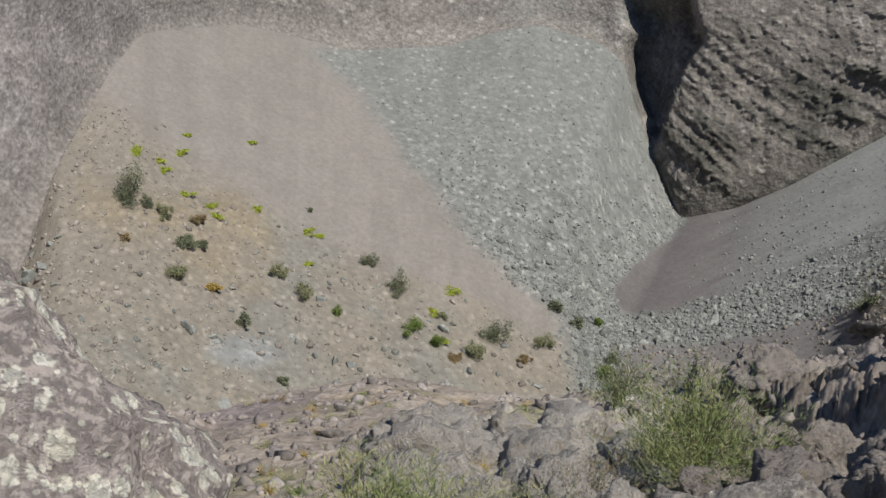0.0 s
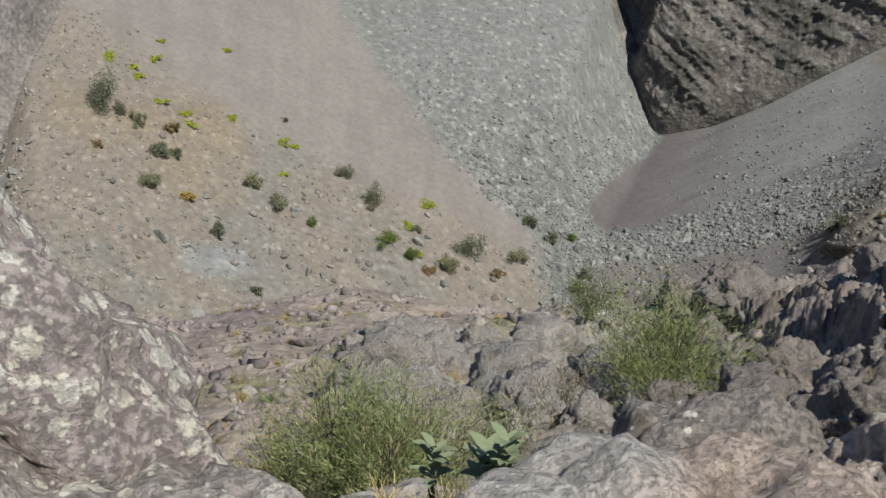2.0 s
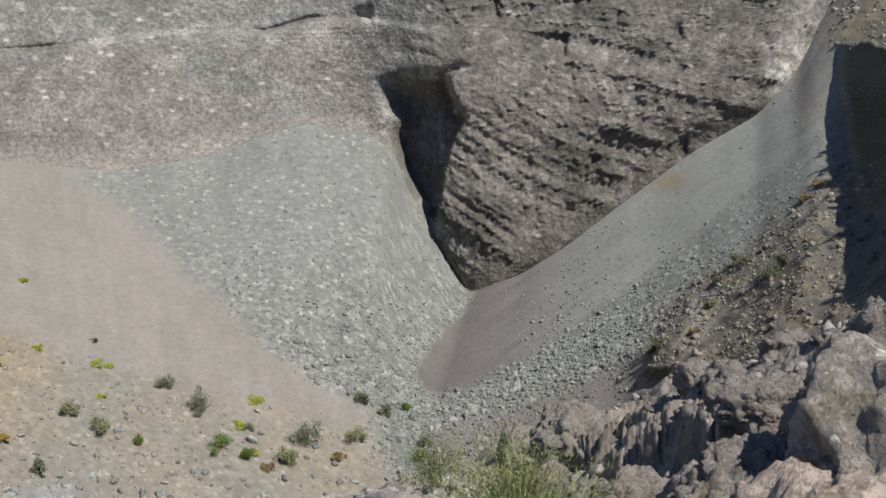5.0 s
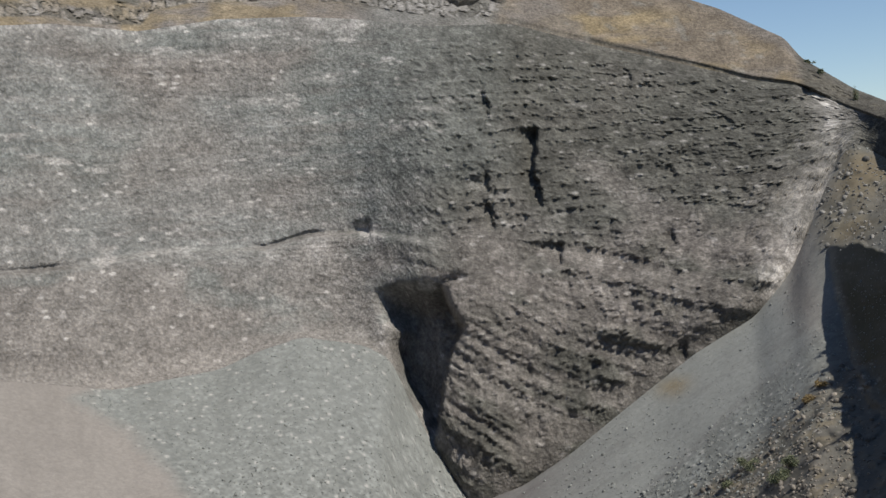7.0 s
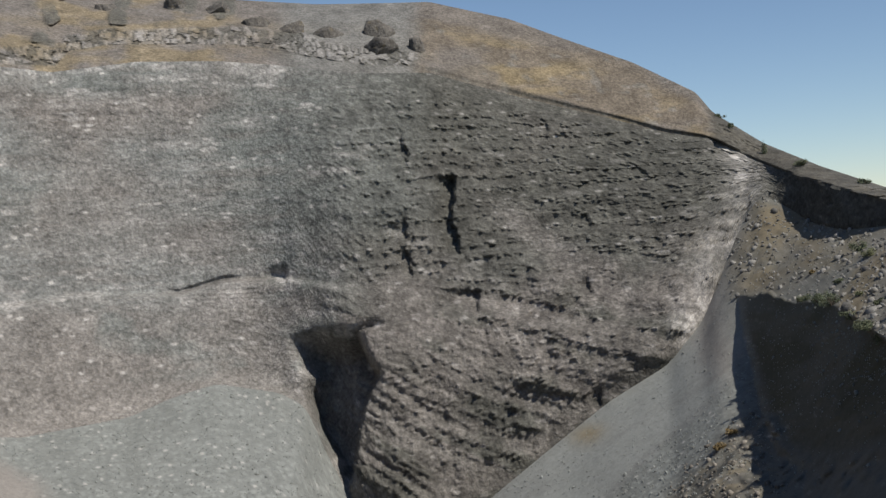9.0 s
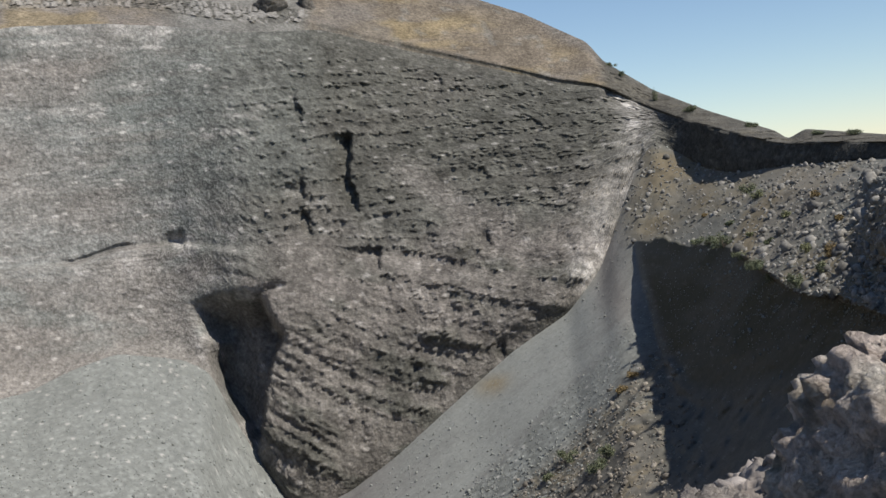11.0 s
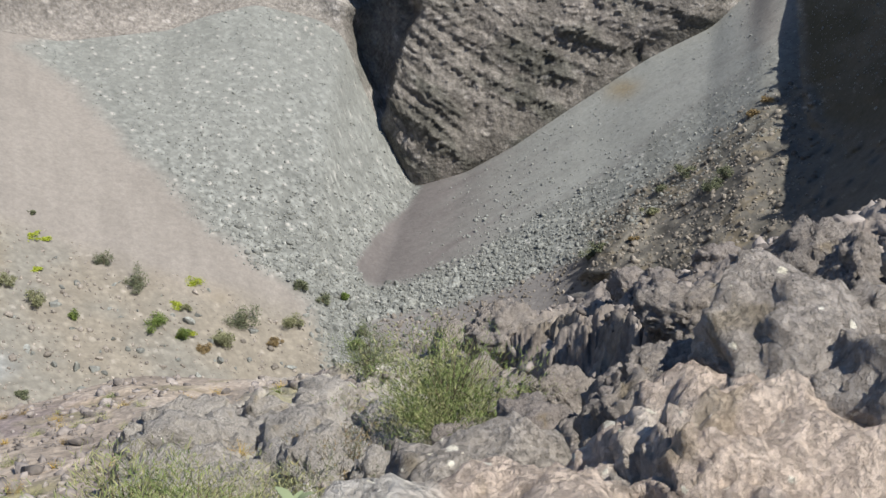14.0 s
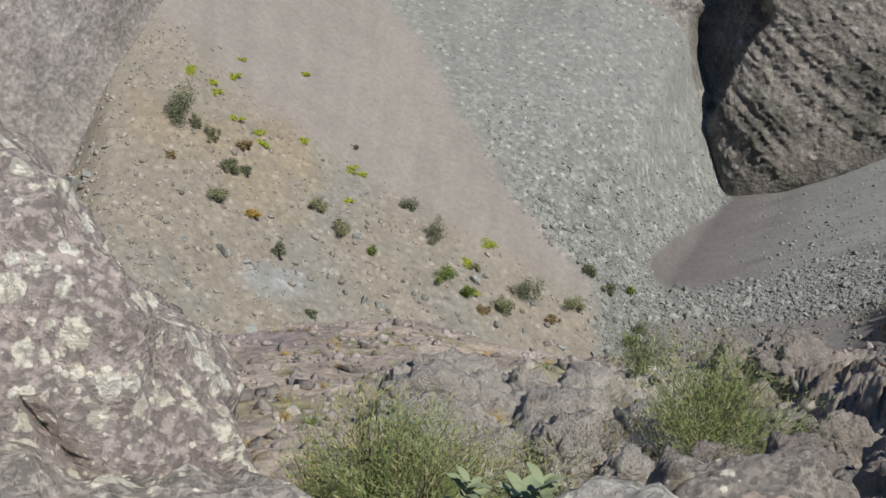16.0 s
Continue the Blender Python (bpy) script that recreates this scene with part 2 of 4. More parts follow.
def sheet(name, X, Y, Z, colour, mat, closed=True):
    rows, cols = X.shape
    me = bpy.data.meshes.new(name)
    co = np.stack([X, Y, Z], -1).reshape(-1, 3).astype(np.float32)
    i = np.arange(rows * cols).reshape(rows, cols)
    j = np.roll(i, -1, 1) if closed else i
    if closed:
        quads = np.stack([i[:-1], i[1:], j[1:], j[:-1]], -1).reshape(-1, 4)
    else:
        quads = np.stack([i[:-1, :-1], i[1:, :-1], i[1:, 1:], i[:-1, 1:]], -1).reshape(-1, 4)
    quads = quads[:, ::-1]
    me.vertices.add(len(co))
    me.vertices.foreach_set("co", co.ravel())
    me.loops.add(quads.size)
    me.loops.foreach_set("vertex_index", quads.ravel().astype(np.int32))
    me.polygons.add(len(quads))
    me.polygons.foreach_set("loop_start", np.arange(0, quads.size, 4, dtype=np.int32))
    me.polygons.foreach_set("loop_total", np.full(len(quads), 4, np.int32))
    me.update(calc_edges=True)
    at = me.attributes.new("zone", 'FLOAT_COLOR', 'POINT')
    rgba = np.ones((len(co), 4), np.float32)
    rgba[:, :3] = np.clip(colour.reshape(-1, 3), 0.005, 0.9)
    at.data.foreach_set("color", rgba.ravel())
    me.materials.append(mat)
    me.polygons.foreach_set("use_smooth", np.ones(len(quads), bool))
    return new(name, me)

# ---- colours of the ground ----
PINK, TAN, OCHRE = (0.231, 0.212, 0.194), (0.222, 0.200, 0.165), (0.27, 0.21, 0.12)
GREY, DARK, BLUISH = (0.205, 0.212, 0.200), (0.138, 0.127, 0.125), (0.24, 0.25, 0.25)
WALL_PALE, WALL_RED, WALL_GREY, WALL_DARK = (0.226, 0.225, 0.212), (0.206, 0.185, 0.168), (0.172, 0.180, 0.169), (0.110, 0.106, 0.092)
WHITE_ROCK, CAP = (0.50, 0.47, 0.44), (0.166, 0.138, 0.108)


def full(c, like):
    return np.broadcast_to(np.array(c, float), like.shape + (3,)).copy()


# ---- crater floor: scree fans between the near slope and the wall ----
s = np.repeat(np.linspace(0, 1, 230)[:, None], len(AZ), 1)
lean = AZ + 3.2 * (1 - s) * np.exp(-((AZ - 10) / 6) ** 2)
r = L_VALLEY[0] + (np.interp(lean, AZ, L_FOOT[0]) - L_VALLEY[0]) * s
z = L_VALLEY[1] + (np.interp(lean, AZ, L_FOOT[1]) - L_VALLEY[1]) * s ** (1.12 + 0.75 * step(28, 31.5, lean))
x, y, _ = cart(r, z)
el = np.degrees(np.arctan2(z, r))
az = np.broadcast_to((AZ + 180) % 360 - 180, r.shape)
jit = fbm(x, y, z, 30, 4, seed=3)
jaz, jel = az + 0.8 * jit, el + 0.5 * fbm(x, y, z, 22, 4, seed=9)
edge_grey = np.interp(jel, [-25, -21, -20, -18.4, -16.3, -13.3, -10.1, -8.1, -6], [7.6, 6.6, 5.4, 3.5, 1.3, -2.0, -4.4, -6.5, -2])
grey = step(-1.0, 0.9, jaz - edge_grey + 0.3 * fbm(x, y, z, 5, 3, seed=5))
edge_dark = np.interp(jel, [-21, -19.1, -17.1, -15.1], [10, 9.0, 10.4, 12.0])
flow = fbm((el - 0.6 * az) * 5, az * 0.5, z * 0, 2.0, 4, seed=23)
low_dark = np.interp(az, [8, 10.1, 12.3, 15.1, 17.6, 21.6, 26, 29, 31], [-19.2, -19.9, -19.5, -18.5, -16.9, -14.0, -10.6, -8, -5])
dark = step(-0.15, 0.3, jaz - edge_dark) * step(-0.5, 0.3, el + 0.6 * jit - low_dark)
low_stones = np.interp(az, [5, 10, 15, 20, 25, 30, 34], [-21.3, -21.6, -20.6, -18.6, -15.6, -11.3, -9])
gravel = step(0.1, -0.5, jel - low_stones) * step(8.5, 10.5, jaz)
right = step(28.5, 31.0, jaz)
tan = step(0.7, -1.5, jel - np.interp(az, [-25, -17, -14, -10, -5, 0, 6], [-12, -10, -12, -15, -17.6, -19.5, -21.4]))
col = full(PINK, r)
streak = fbm(az * 9, el * 1.2 + az * 1.0, z * 0, 6, 4, seed=21)
col *= (1 + 0.10 * streak)[..., None]
col = mix(col, TAN, tan * 0.9)
col = mix(col, OCHRE, tan * step(0.12, 0.6, fbm(x, y, z, 26, 5, seed=31)) * 0.4)
col = mix(col, np.array(GREY) * 0.92, tan * step(0.0, 0.5, fbm(x, y, z, 18, 5, seed=41)) * 0.45)
blue = step(1.6, 0.6, np.hypot((jaz + 10.5) / 1.6, (jel + 22.7) * 1.3))
col = mix(col, BLUISH, blue * 0.8)
col = mix(col, GREY, grey)
col = mix(col, np.array(GREY) * 0.80, grey * step(-0.1, 0.5, fbm(az * 7, el * 2, z * 0, 7, 4, seed=51)) * 0.5)
col = mix(col, DARK, dark)
col = mix(col, np.array(GREY) * 1.22, dark * step(12, 20, az + 4 * flow) * 0.9)
col = mix(col, np.array(DARK) * 0.88, dark * step(0.0, 0.5, flow) * np.where(az > 17, 0.25, 0.5))
col = mix(col, np.array(DARK) * 1.25, gravel * 0.8)
brown = step(19.5, 22.5, jaz) * step(0.6, -0.6, jel - np.interp(az, [19, 22, 26, 30, 34], [-17.3, -16.2, -13, -9.6, -8]))
col = mix(col, np.array(WALL_DARK) * 0.55 + np.array(TAN) * 0.38, brown * 0.85)
col = mix(col, OCHRE, brown * step(0.05, 0.3, fbm(x, y, z * 2, 6, 5, 0.65, seed=61)) * 0.4)
col = mix(col, np.array(WALL_DARK) * 0.55, brown * step(0.1, 0.3, fbm(x, y, z * 2, 4, 5, 0.65, seed=63)) * 0.6)
col = mix(col, np.array(WALL_DARK) * 1.05, right * 0.8)
col = mix(col, CAP, right * step(0.05, 0.5, fbm(x, y, z, 30, 4, seed=71)) * 0.4)
# relief: stones, gullies, terraces on the right-hand bank
stony = np.clip(grey * (1 - dark) + 0.45 * tan + 0.5 * right + 0.6 * brown, 0, 1) * (1 - 0.75 * gravel)
d1, d2, who = worley(x, y, z, 1.5, 7)
stones = np.clip(0.75 - d1, 0, 1) * (0.4 + 1.4 * who ** 2)
lift = stony * (0.35 + 0.65 * step(-9, -17, el)) * (0.8 * stones + 0.5 * fbm(x, y, z, 4, 3, seed=81))
lift = lift + 0.9 * fbm(x, y, z, 40, 4, seed=91) + 0.2 * streak * (1 - stony)
bank = step(19, 22, az) * step(34, 30, az) * (s > 0)
terrace = np.interp(az, [19, 21, 23, 26, 28.7, 31], [-18.5, -18.0, -16.6, -14.2, -11.6, -9.6])
lift = lift + bank * (6 * step(0.14, -0.14, el - terrace + 0.7 * jit) - 2.0)
nook = np.interp(el, [-20, -19.2, -18.6, -17.6, -16.9, -16.4], [20.4, 20.8, 21.4, 21.6, 22.2, 23.0]) + 0.25 * jit
lift = lift + 8 * step(-0.08, 0.10, az - nook) * step(25, 22, az) * step(-19.6, -19.0, el) * step(-15.6, -16.6, el)
lift = lift + bank * 5 * step(0.3, -0.25, el - terrace + 1.9 + 1.1 * fbm(x, y, z, 16, 4, seed=65))
g1, g2, gw = worley(x, y, z, 5.0, 47)
lift = lift + right * 4.0 * ridged(x, y, z, 38, 4, 15) + 2.2 * (right + 0.8 * brown) * np.clip(0.75 - g1, 0, 1) * (0.2 + gw)
lift = lift + 2.5 * brown * ridged(x, y, z, 17, 4, 29)
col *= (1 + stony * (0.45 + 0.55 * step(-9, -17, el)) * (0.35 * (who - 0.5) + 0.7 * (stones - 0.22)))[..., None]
pale = stony * (who > 0.94) * step(0.5, 0.3, d1)
col = mix(col, np.array(WHITE_ROCK) * 0.9, pale * 0.6)
# right-hand bank: a steep shaded face under a bench that climbs to the rim
far = np.hypot(r, z)
way = np.stack([np.sin(np.radians(az)) * np.cos(np.radians(el)), np.cos(np.radians(az)) * np.cos(np.radians(el)), np.sin(np.radians(el))], -1)
def plane_ahead(normal, point):
    toward = way @ np.array(normal)
    return np.where(toward < -0.02, np.dot(normal, point) / np.minimum(toward, -0.02), 9999.0)
CREST = (178.0, 284.0, -25.0)
crest_el = np.interp(az, [28, 29.6, 31.2, 32.6, 34.2, 35.6, 36.6, 37.3, 39.4, 41.4, 46], [-4, -4.0, -3.7, -4.1, -4.5, -5.6, -6.5, -7.0, -7.5, -8.4, -10])
crest_el = crest_el + 0.5 * fbm(az, az * 0, az * 0, 1.3, 4, 0.6, seed=43)
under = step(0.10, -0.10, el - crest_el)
cleft = 4.0 * fbm(x, y, z * 1.4, 26, 5, 0.6, seed=411) + 2.0 * fbm(x, y, z, 8, 4, 0.6, seed=413)
face_d = plane_ahead((-0.89, 0.26, 0.375), CREST) + 2.5 - 0.8 * cleft
bench_d = plane_ahead((-0.478, 0.146, 0.866), CREST)
spur_on = step(28.5, 30.0, az) * step(60, 50, az)
target = np.where(under > 0.5, np.minimum(far, face_d), np.minimum(far, bench_d))
pull = np.clip(far - target, 0, 90) * spur_on
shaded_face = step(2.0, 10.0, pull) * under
lift = lift * (1 - 0.85 * shaded_face) + pull + right * (1 - under) * 34 * step(40.2, 42.8, az + 0.5 * jit) * step(-6.4, -4.6, el)
# deepens the face's shade in its colour, in patches with an olive cast for growth
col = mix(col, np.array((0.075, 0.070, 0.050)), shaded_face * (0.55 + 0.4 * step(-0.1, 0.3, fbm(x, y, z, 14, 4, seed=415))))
col = mix(col, np.array(OCHRE) * 0.62, right * (1 - under) * step(-0.05, 0.4, fbm(x, y, z, 22, 5, seed=421)) * 0.6)
corner = np.exp(-((jaz - 28.7) / 0.9) ** 2) * step(-8.5, -6.5, jel)
col = mix(col, np.array(WALL_RED) * 0.95, corner * 0.7)
col = mix(col, np.array(OCHRE) * 0.85, np.exp(-np.hypot((jaz - 22.3) / 1.0, (jel + 9.9) / 0.45) ** 2) * 0.7)
fade = np.minimum(1, np.minimum(s, 1 - s) * 12)
k = 1 - lift * fade / np.hypot(r, z)
FLOOR = np.stack(cart(r * k, z * k), -1)
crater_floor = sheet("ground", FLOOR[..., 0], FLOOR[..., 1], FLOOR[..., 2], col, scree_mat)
tagged(crater_floor, "pinkish and grey scree slopes filling the crater bottom", "ground", kind="structure")
FLOOR_BROWN = np.clip(brown + 0.6 * gravel, 0, 1) * (1 - shaded_face) * step(33, 30, az) * (s < 0.6)
FLOOR_BENCH = right * (1 - under) * step(-8.5, -6.5, el) * (s > 0.3)
FLOOR_GREY, FLOOR_STONY, FLOOR_TAN = np.clip(grey * (1 - dark) * (1 - gravel) + 0.30 * dark * step(12, 18, az) + 0.25 * right * (s > 0.3), 0, 1) * (1 - 0.35 * brown), stony, tan

# ---- crater wall: strata, buttress, gullies ----
r, z, s = loft(L_FOOT, L_CLIFF, 360)
steeper = step(6, 11, np.broadcast_to((AZ + 180) % 360 - 180, r.shape))
r = L_FOOT[0] + (L_CLIFF[0] - L_FOOT[0]) * (s ** 0.62 + (s ** 1.3 - s ** 0.62) * steeper)
x, y, _ = cart(r, z)
el = np.degrees(np.arctan2(z, r))
az = np.broadcast_to((AZ + 180) % 360 - 180, r.shape)
warp = fbm(x, y, z, 60, 4, seed=101)
jaz, jel = az + 1.0 * warp, el + 0.6 * fbm(x, y, z, 45, 4, seed=111)
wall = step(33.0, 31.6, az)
# the buttress stands proud of the gully beside it
b_edge = np.interp(el, [-16, -12.5, -9, -6.5, -5.2, -4.3, -3.4, -2], [8, 10.2, 11.0, 12.0, 11.5, 11.3, 15.5, 18]) + 0.35 * fbm(x, y, z, 12, 4, seed=121)
b_top = np.interp(az, [9, 11, 13, 15, 17.5, 20, 24, 28], [-4.6, -4.3, -3.0, -2.0, -3.6, -4.6, -5.0, -6])
butt = step(0.0, 0.45, az - b_edge) * step(0.7, -0.4, el - b_top + 0.4 * warp) * step(29, 24, az)
apron = np.exp(-((az - 13.6) / 3.0) ** 2) * step(-1.2, -2.6, el - 0.25 * np.abs(az - 14)) * step(-6.2, -4.2, el)
apron = np.maximum(apron, 0.8 * np.exp(-(((az - 22.5) + 1.1 * (el + 2)) / 1.3) ** 2) * step(3.0, 0.5, el) * step(-4.6, -3.0, el))


# recesses: sharp on the sunward side, fading away from it
def recess(az0, width, e0, e1, depth):
    edge = az0 + 0.55 * fbm(x, y, z, 9, 4, 0.6, seed=int(az0 * 7 + 50))
    cut = step(0.12, -0.05, az - edge) * step(-width, 0, az - edge)
    return depth * cut * step(e0 - 0.4, e0 + 0.3, el) * step(e1 + 0.5, e1 - 0.3, el)


cuts = (recess(16.5, 1.6, -0.6, 2.9, 8) + recess(14.1, 2.2, 3.8, 5.2, 4) + recess(13.9, 2.6, 0.2, 0.9, 3.5) + recess(14.0, 1.0, -1.6, -0.6, 4)
        + recess(17.4, 2.6, -3.7, -2.8, 6) + recess(21.2, 1.4, 4.8, 5.5, 2.5) + recess(22.9, 1.2, -3.0, -2.6, 4) + recess(22.9, 1.6, 0.1, 0.7, 2.5)
        + recess(8.0, 1.4, -1.5, -1.1, 4.5) + recess(23.1, 0.9, -9.0, -8.2, 7) + recess(24.1, 0.5, -9.6, -9.0, 5) + recess(25.7, 1.4, 2.1, 2.8, 2.5))
# beds dip down towards the talus, most steeply at the buttress's edge
dip_of = np.interp(AZ, [8, 14, 18, 26], [4.7, 4.4, 2.6, 1.2])
dip = np.interp(az, AZ, np.cumsum(dip_of * np.gradient(AZ)) - 205) * step(-1.0, -3.5, el)
lay = z + dip + 2.6 * warp + 2.2 * fbm(x, y, z, 24, 4, seed=131)


def ledges(period, sharp=0.3):
    u = lay / period
    u = u - np.floor(u)
    return np.where(u < sharp, u / sharp, (1 - u) / (1 - sharp))


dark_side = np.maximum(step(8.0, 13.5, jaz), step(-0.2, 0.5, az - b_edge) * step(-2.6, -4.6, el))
broken = np.clip(0.5 + 1.3 * fbm(x, y, z, 20, 4, seed=137), 0, 1.3)
strata = ledges(9.0) * step(-0.3, 0.6, vnoise(x / 45, y / 45, z / 14, 5)) + 0.5 * ledges(4.3) * step(-0.2, 0.5, vnoise(x / 20, y / 20, z / 9, 6))
d1, d2, who = worley(x, y, z, 2.6, 17)
f1, f2, fw = worley(x, y, z * 0.8, 5.0, 23)
t1, t2, tw = worley(x, y, z, 1.5, 29)
rows = step(0.45, 0.75, ledges(5.2, 0.45) + 0.5 * fbm(x, y, z, 9, 3, seed=145))
blocks = np.clip(0.75 - t1, 0, 1) * (0.15 + tw)
lumps = 0.6 * np.clip(0.8 - d1, 0, 1) * (0.3 + who) + 0.8 * np.clip(0.75 - f1, 0, 1) * (fw > 0.45) + (0.5 + 1.5 * rows * dark_side) * blocks
rough = 1.1 * fbm(x, y, z, 9, 5, 0.66, seed=141) + 1.6 * lumps
ribs = ridged(x * 1.6, y * 1.6, z * 0.35, 22, 4, 19)
bare = np.clip(apron, 0, 1)
ash = step(-1.6, -3.6, el) * step(9, 11, az)
lava = step(0.35, 0.75, 0.75 * ledges(14.0, 0.34) - 0.45 + 0.95 * broken)
dry = ash * (1 - lava)
lift = ((0.3 + 1.0 * dark_side) * (strata - 0.3) + (0.36 + 0.85 * dark_side) * (1 - 0.35 * dry) * rough + (0.7 + 1.3 * dark_side) * ribs) * (1 - 0.85 * bare)
lift = lift + 5.0 * fbm(x, y, z, 90, 3, seed=151)
bands = ash * (1 - bare) * (1.9 * ledges(14.0, 0.34) * np.clip(broken * 1.4 - 0.2, 0, 1.3) + 0.7 * lava * lumps)
gully = step(0.12, -0.05, az - b_edge) * step(-3.6, -1.8, az - b_edge) * step(-12.8, -11.0, el) * step(-3.6, -6.2, el + 0.6 * warp) * step(13, 11.9, az)
lift = lift + 5 * butt * step(-9, -6, el) - 24 * gully - cuts + bands
shelf = np.interp(az, [-6, -2.4, 2.8, 5, 7.7, 9, 11], [-1.9, -1.5, -1.9, -1.4, -1.5, -1.8, -2.2]) + 0.2 * warp
lift = lift + 3.5 * step(0.2, -0.15, el - shelf) * step(12, 10, az) * step(-8, -3, el)
lift = lift - 1.5 * np.exp(-((el - shelf - 0.15) / 0.12) ** 2) * step(9.5, 8.5, az) * step(0, 0.4, fbm(x, y, z, 25, 3, seed=139) + 0.2)
fade = np.minimum(1, np.minimum(s * 14, (1 - s) * 16))
lift = lift * fade * wall + (1 - wall) * fade * (2.5 * fbm(x, y, z, 12, 4, seed=161) + 2 * ribs)
k = 1 - lift / np.hypot(r, z)
WALL = np.stack(cart(r * k, z * k), -1)
col = full(WALL_PALE, r)
col = mix(col, WALL_RED, step(-0.15, 0.4, fbm(x, y, z * 2.2, 80, 4, seed=171) + 0.12 * step(4, -1, az)) * 0.9)
col = mix(col, WALL_GREY, step(-0.05, 0.4, fbm(x, y, z * 2.0, 50, 5, seed=181) + 0.25 * step(2, 8, az)) * 0.9)
band = step(0.55, 0.9, np.sin(lay / 7.0 + 1.3 * warp) * 0.5 + 0.5)
col = mix(col, np.array(WALL_RED) * 0.95, band * 0.25)
col = mix(col, WALL_GREY, step(4, 10, jaz) * 0.5)
bed = fbm(x * 0.35, y * 0.35, z * 2.6, 9, 4, 0.6, seed=205)
col = mix(col, np.array(WALL_RED) * 0.88, step(0.05, 0.4, bed) * 0.4)
col = mix(col, np.array(WHITE_ROCK) * 0.72, step(0.1, 0.45, -bed) * 0.35)
lower = step(0.1, -0.5, jel - shelf) * step(11, 8, jaz)
col = mix(col, np.array(PINK) * 0.98, lower * (0.45 + 0.35 * step(-2.2, -4.5, jel - 0.25 * np.abs(az - 2))))
col = mix(col, np.array(WALL_GREY) * 1.05, lower * step(0.1, 0.4, fbm(x, y, z * 2, 26, 4, seed=183)) * 0.7)
# darker lava on the right, with its dim grazing light put into the colour
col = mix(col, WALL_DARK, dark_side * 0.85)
brownish = np.clip(1.2 * apron + step(0.0, 0.4, fbm(x, y, z * 1.5, 34, 4, seed=191)) * 0.7, 0, 1)
col = mix(col, np.array(WALL_RED) * 0.80, dark_side * brownish * 0.75)
col = mix(col, np.array(WALL_RED) * 0.88, dry * 0.65)
col = mix(col, np.array(WALL_DARK) * 0.85, ash * lava * (1 - bare) * 0.55)
# upper part toned down once more, colour standing in for shadows the relief lacks
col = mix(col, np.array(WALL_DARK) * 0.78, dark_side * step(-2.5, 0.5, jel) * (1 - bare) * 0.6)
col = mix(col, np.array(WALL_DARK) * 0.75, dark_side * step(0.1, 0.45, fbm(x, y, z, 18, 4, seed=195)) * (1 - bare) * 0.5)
col = mix(col, np.array(WALL_GREY) * 0.8, step(7.5, 10, jaz) * step(16, 13, jaz) * step(0, 2, jel) * 0.5)
pinkish = np.maximum(step(1.5, 0.0, np.hypot((jaz - 5.6) / 2.0, (jel + 2.4) * 1.2)), 0.7 * step(1.4, 0.2, np.hypot((jaz - 8.5) / 2.4, (jel + 2.6) * 1.6)))
col = mix(col, np.array(PINK) * 1.06, pinkish * 0.75)
col = mix(col, np.array(WHITE_ROCK) * 0.95, np.exp(-np.hypot((jaz - 5.4) / 0.55, (jel + 2.1) / 0.6) ** 2) * 0.5)
bleach = np.exp(-((jaz - np.interp(el, [-7, -5, -4, -1.4, 1, 3, 5], [27.0, 27.2, 27.9, 28.8, 29.9, 30.4, 30.3])) / 0.75) ** 2) * step(-7.5, -5.0, el)
spots = step(0.05, 0.3, fbm(x, y, z, 7, 5, 0.65, seed=201))
col = mix(col, WHITE_ROCK, np.clip(bleach, 0, 1) * (0.30 + 0.6 * spots))
col = mix(col, np.array(WHITE_ROCK) * 0.8, step(-0.5, -0.1, jel - np.interp(az, [-8, -2.4, 1.5, 8, 12], [9.3, 8.9, 9.2, 8.8, 8.2])) * step(12, 8, az) * (0.15 + 0.5 * spots))
streaks = step(0.30, 0.5, fbm(x * 0.5, y * 0.5, z * 1.3, 6, 4, seed=211))
col = mix(col, np.array(WHITE_ROCK) * 0.85, streaks * 0.65 * (1 - dark_side * 0.75))
p1, p2, pw = worley(x * 0.6, y * 0.6, z * 1.2, 2.0, 57)
col = mix(col, np.array(WHITE_ROCK), (pw > 0.91) * step(0.5, 0.25, p1) * 0.7 * (1 - 0.5 * dark_side))
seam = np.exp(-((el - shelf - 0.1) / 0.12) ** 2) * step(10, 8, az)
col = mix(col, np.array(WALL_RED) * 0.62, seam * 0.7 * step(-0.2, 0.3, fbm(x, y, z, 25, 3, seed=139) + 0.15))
left_grey = step(-13.0, -16.5, jaz)
col = mix(col, np.array((0.245, 0.222, 0.215)), left_grey * 0.65)
# the right-hand rim cliff's shade is painted in, almost black
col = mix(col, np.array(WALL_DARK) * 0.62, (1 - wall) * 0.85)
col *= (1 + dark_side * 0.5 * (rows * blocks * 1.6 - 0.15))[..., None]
col *= (1 + (0.55 + 0.35 * dark_side) * (0.4 * (who - 0.5) + 0.3 * (tw - 0.5) + 0.45 * fbm(x, y, z, 5, 4, 0.6, seed=221)))[..., None]
# scree dust lies over the wall's foot
dust = step(0.16, 0.0, s + 0.10 * fbm(x, y, z, 16, 4, seed=223)) * step(8, 4, az)
col = mix(col, np.array(PINK) * 0.98, dust * np.where(az < -1, 0.9, 0.35))
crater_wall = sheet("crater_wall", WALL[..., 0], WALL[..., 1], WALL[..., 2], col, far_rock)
tagged(crater_wall, "layered grey and brown volcanic cliff of the crater", "cliff", kind="structure")

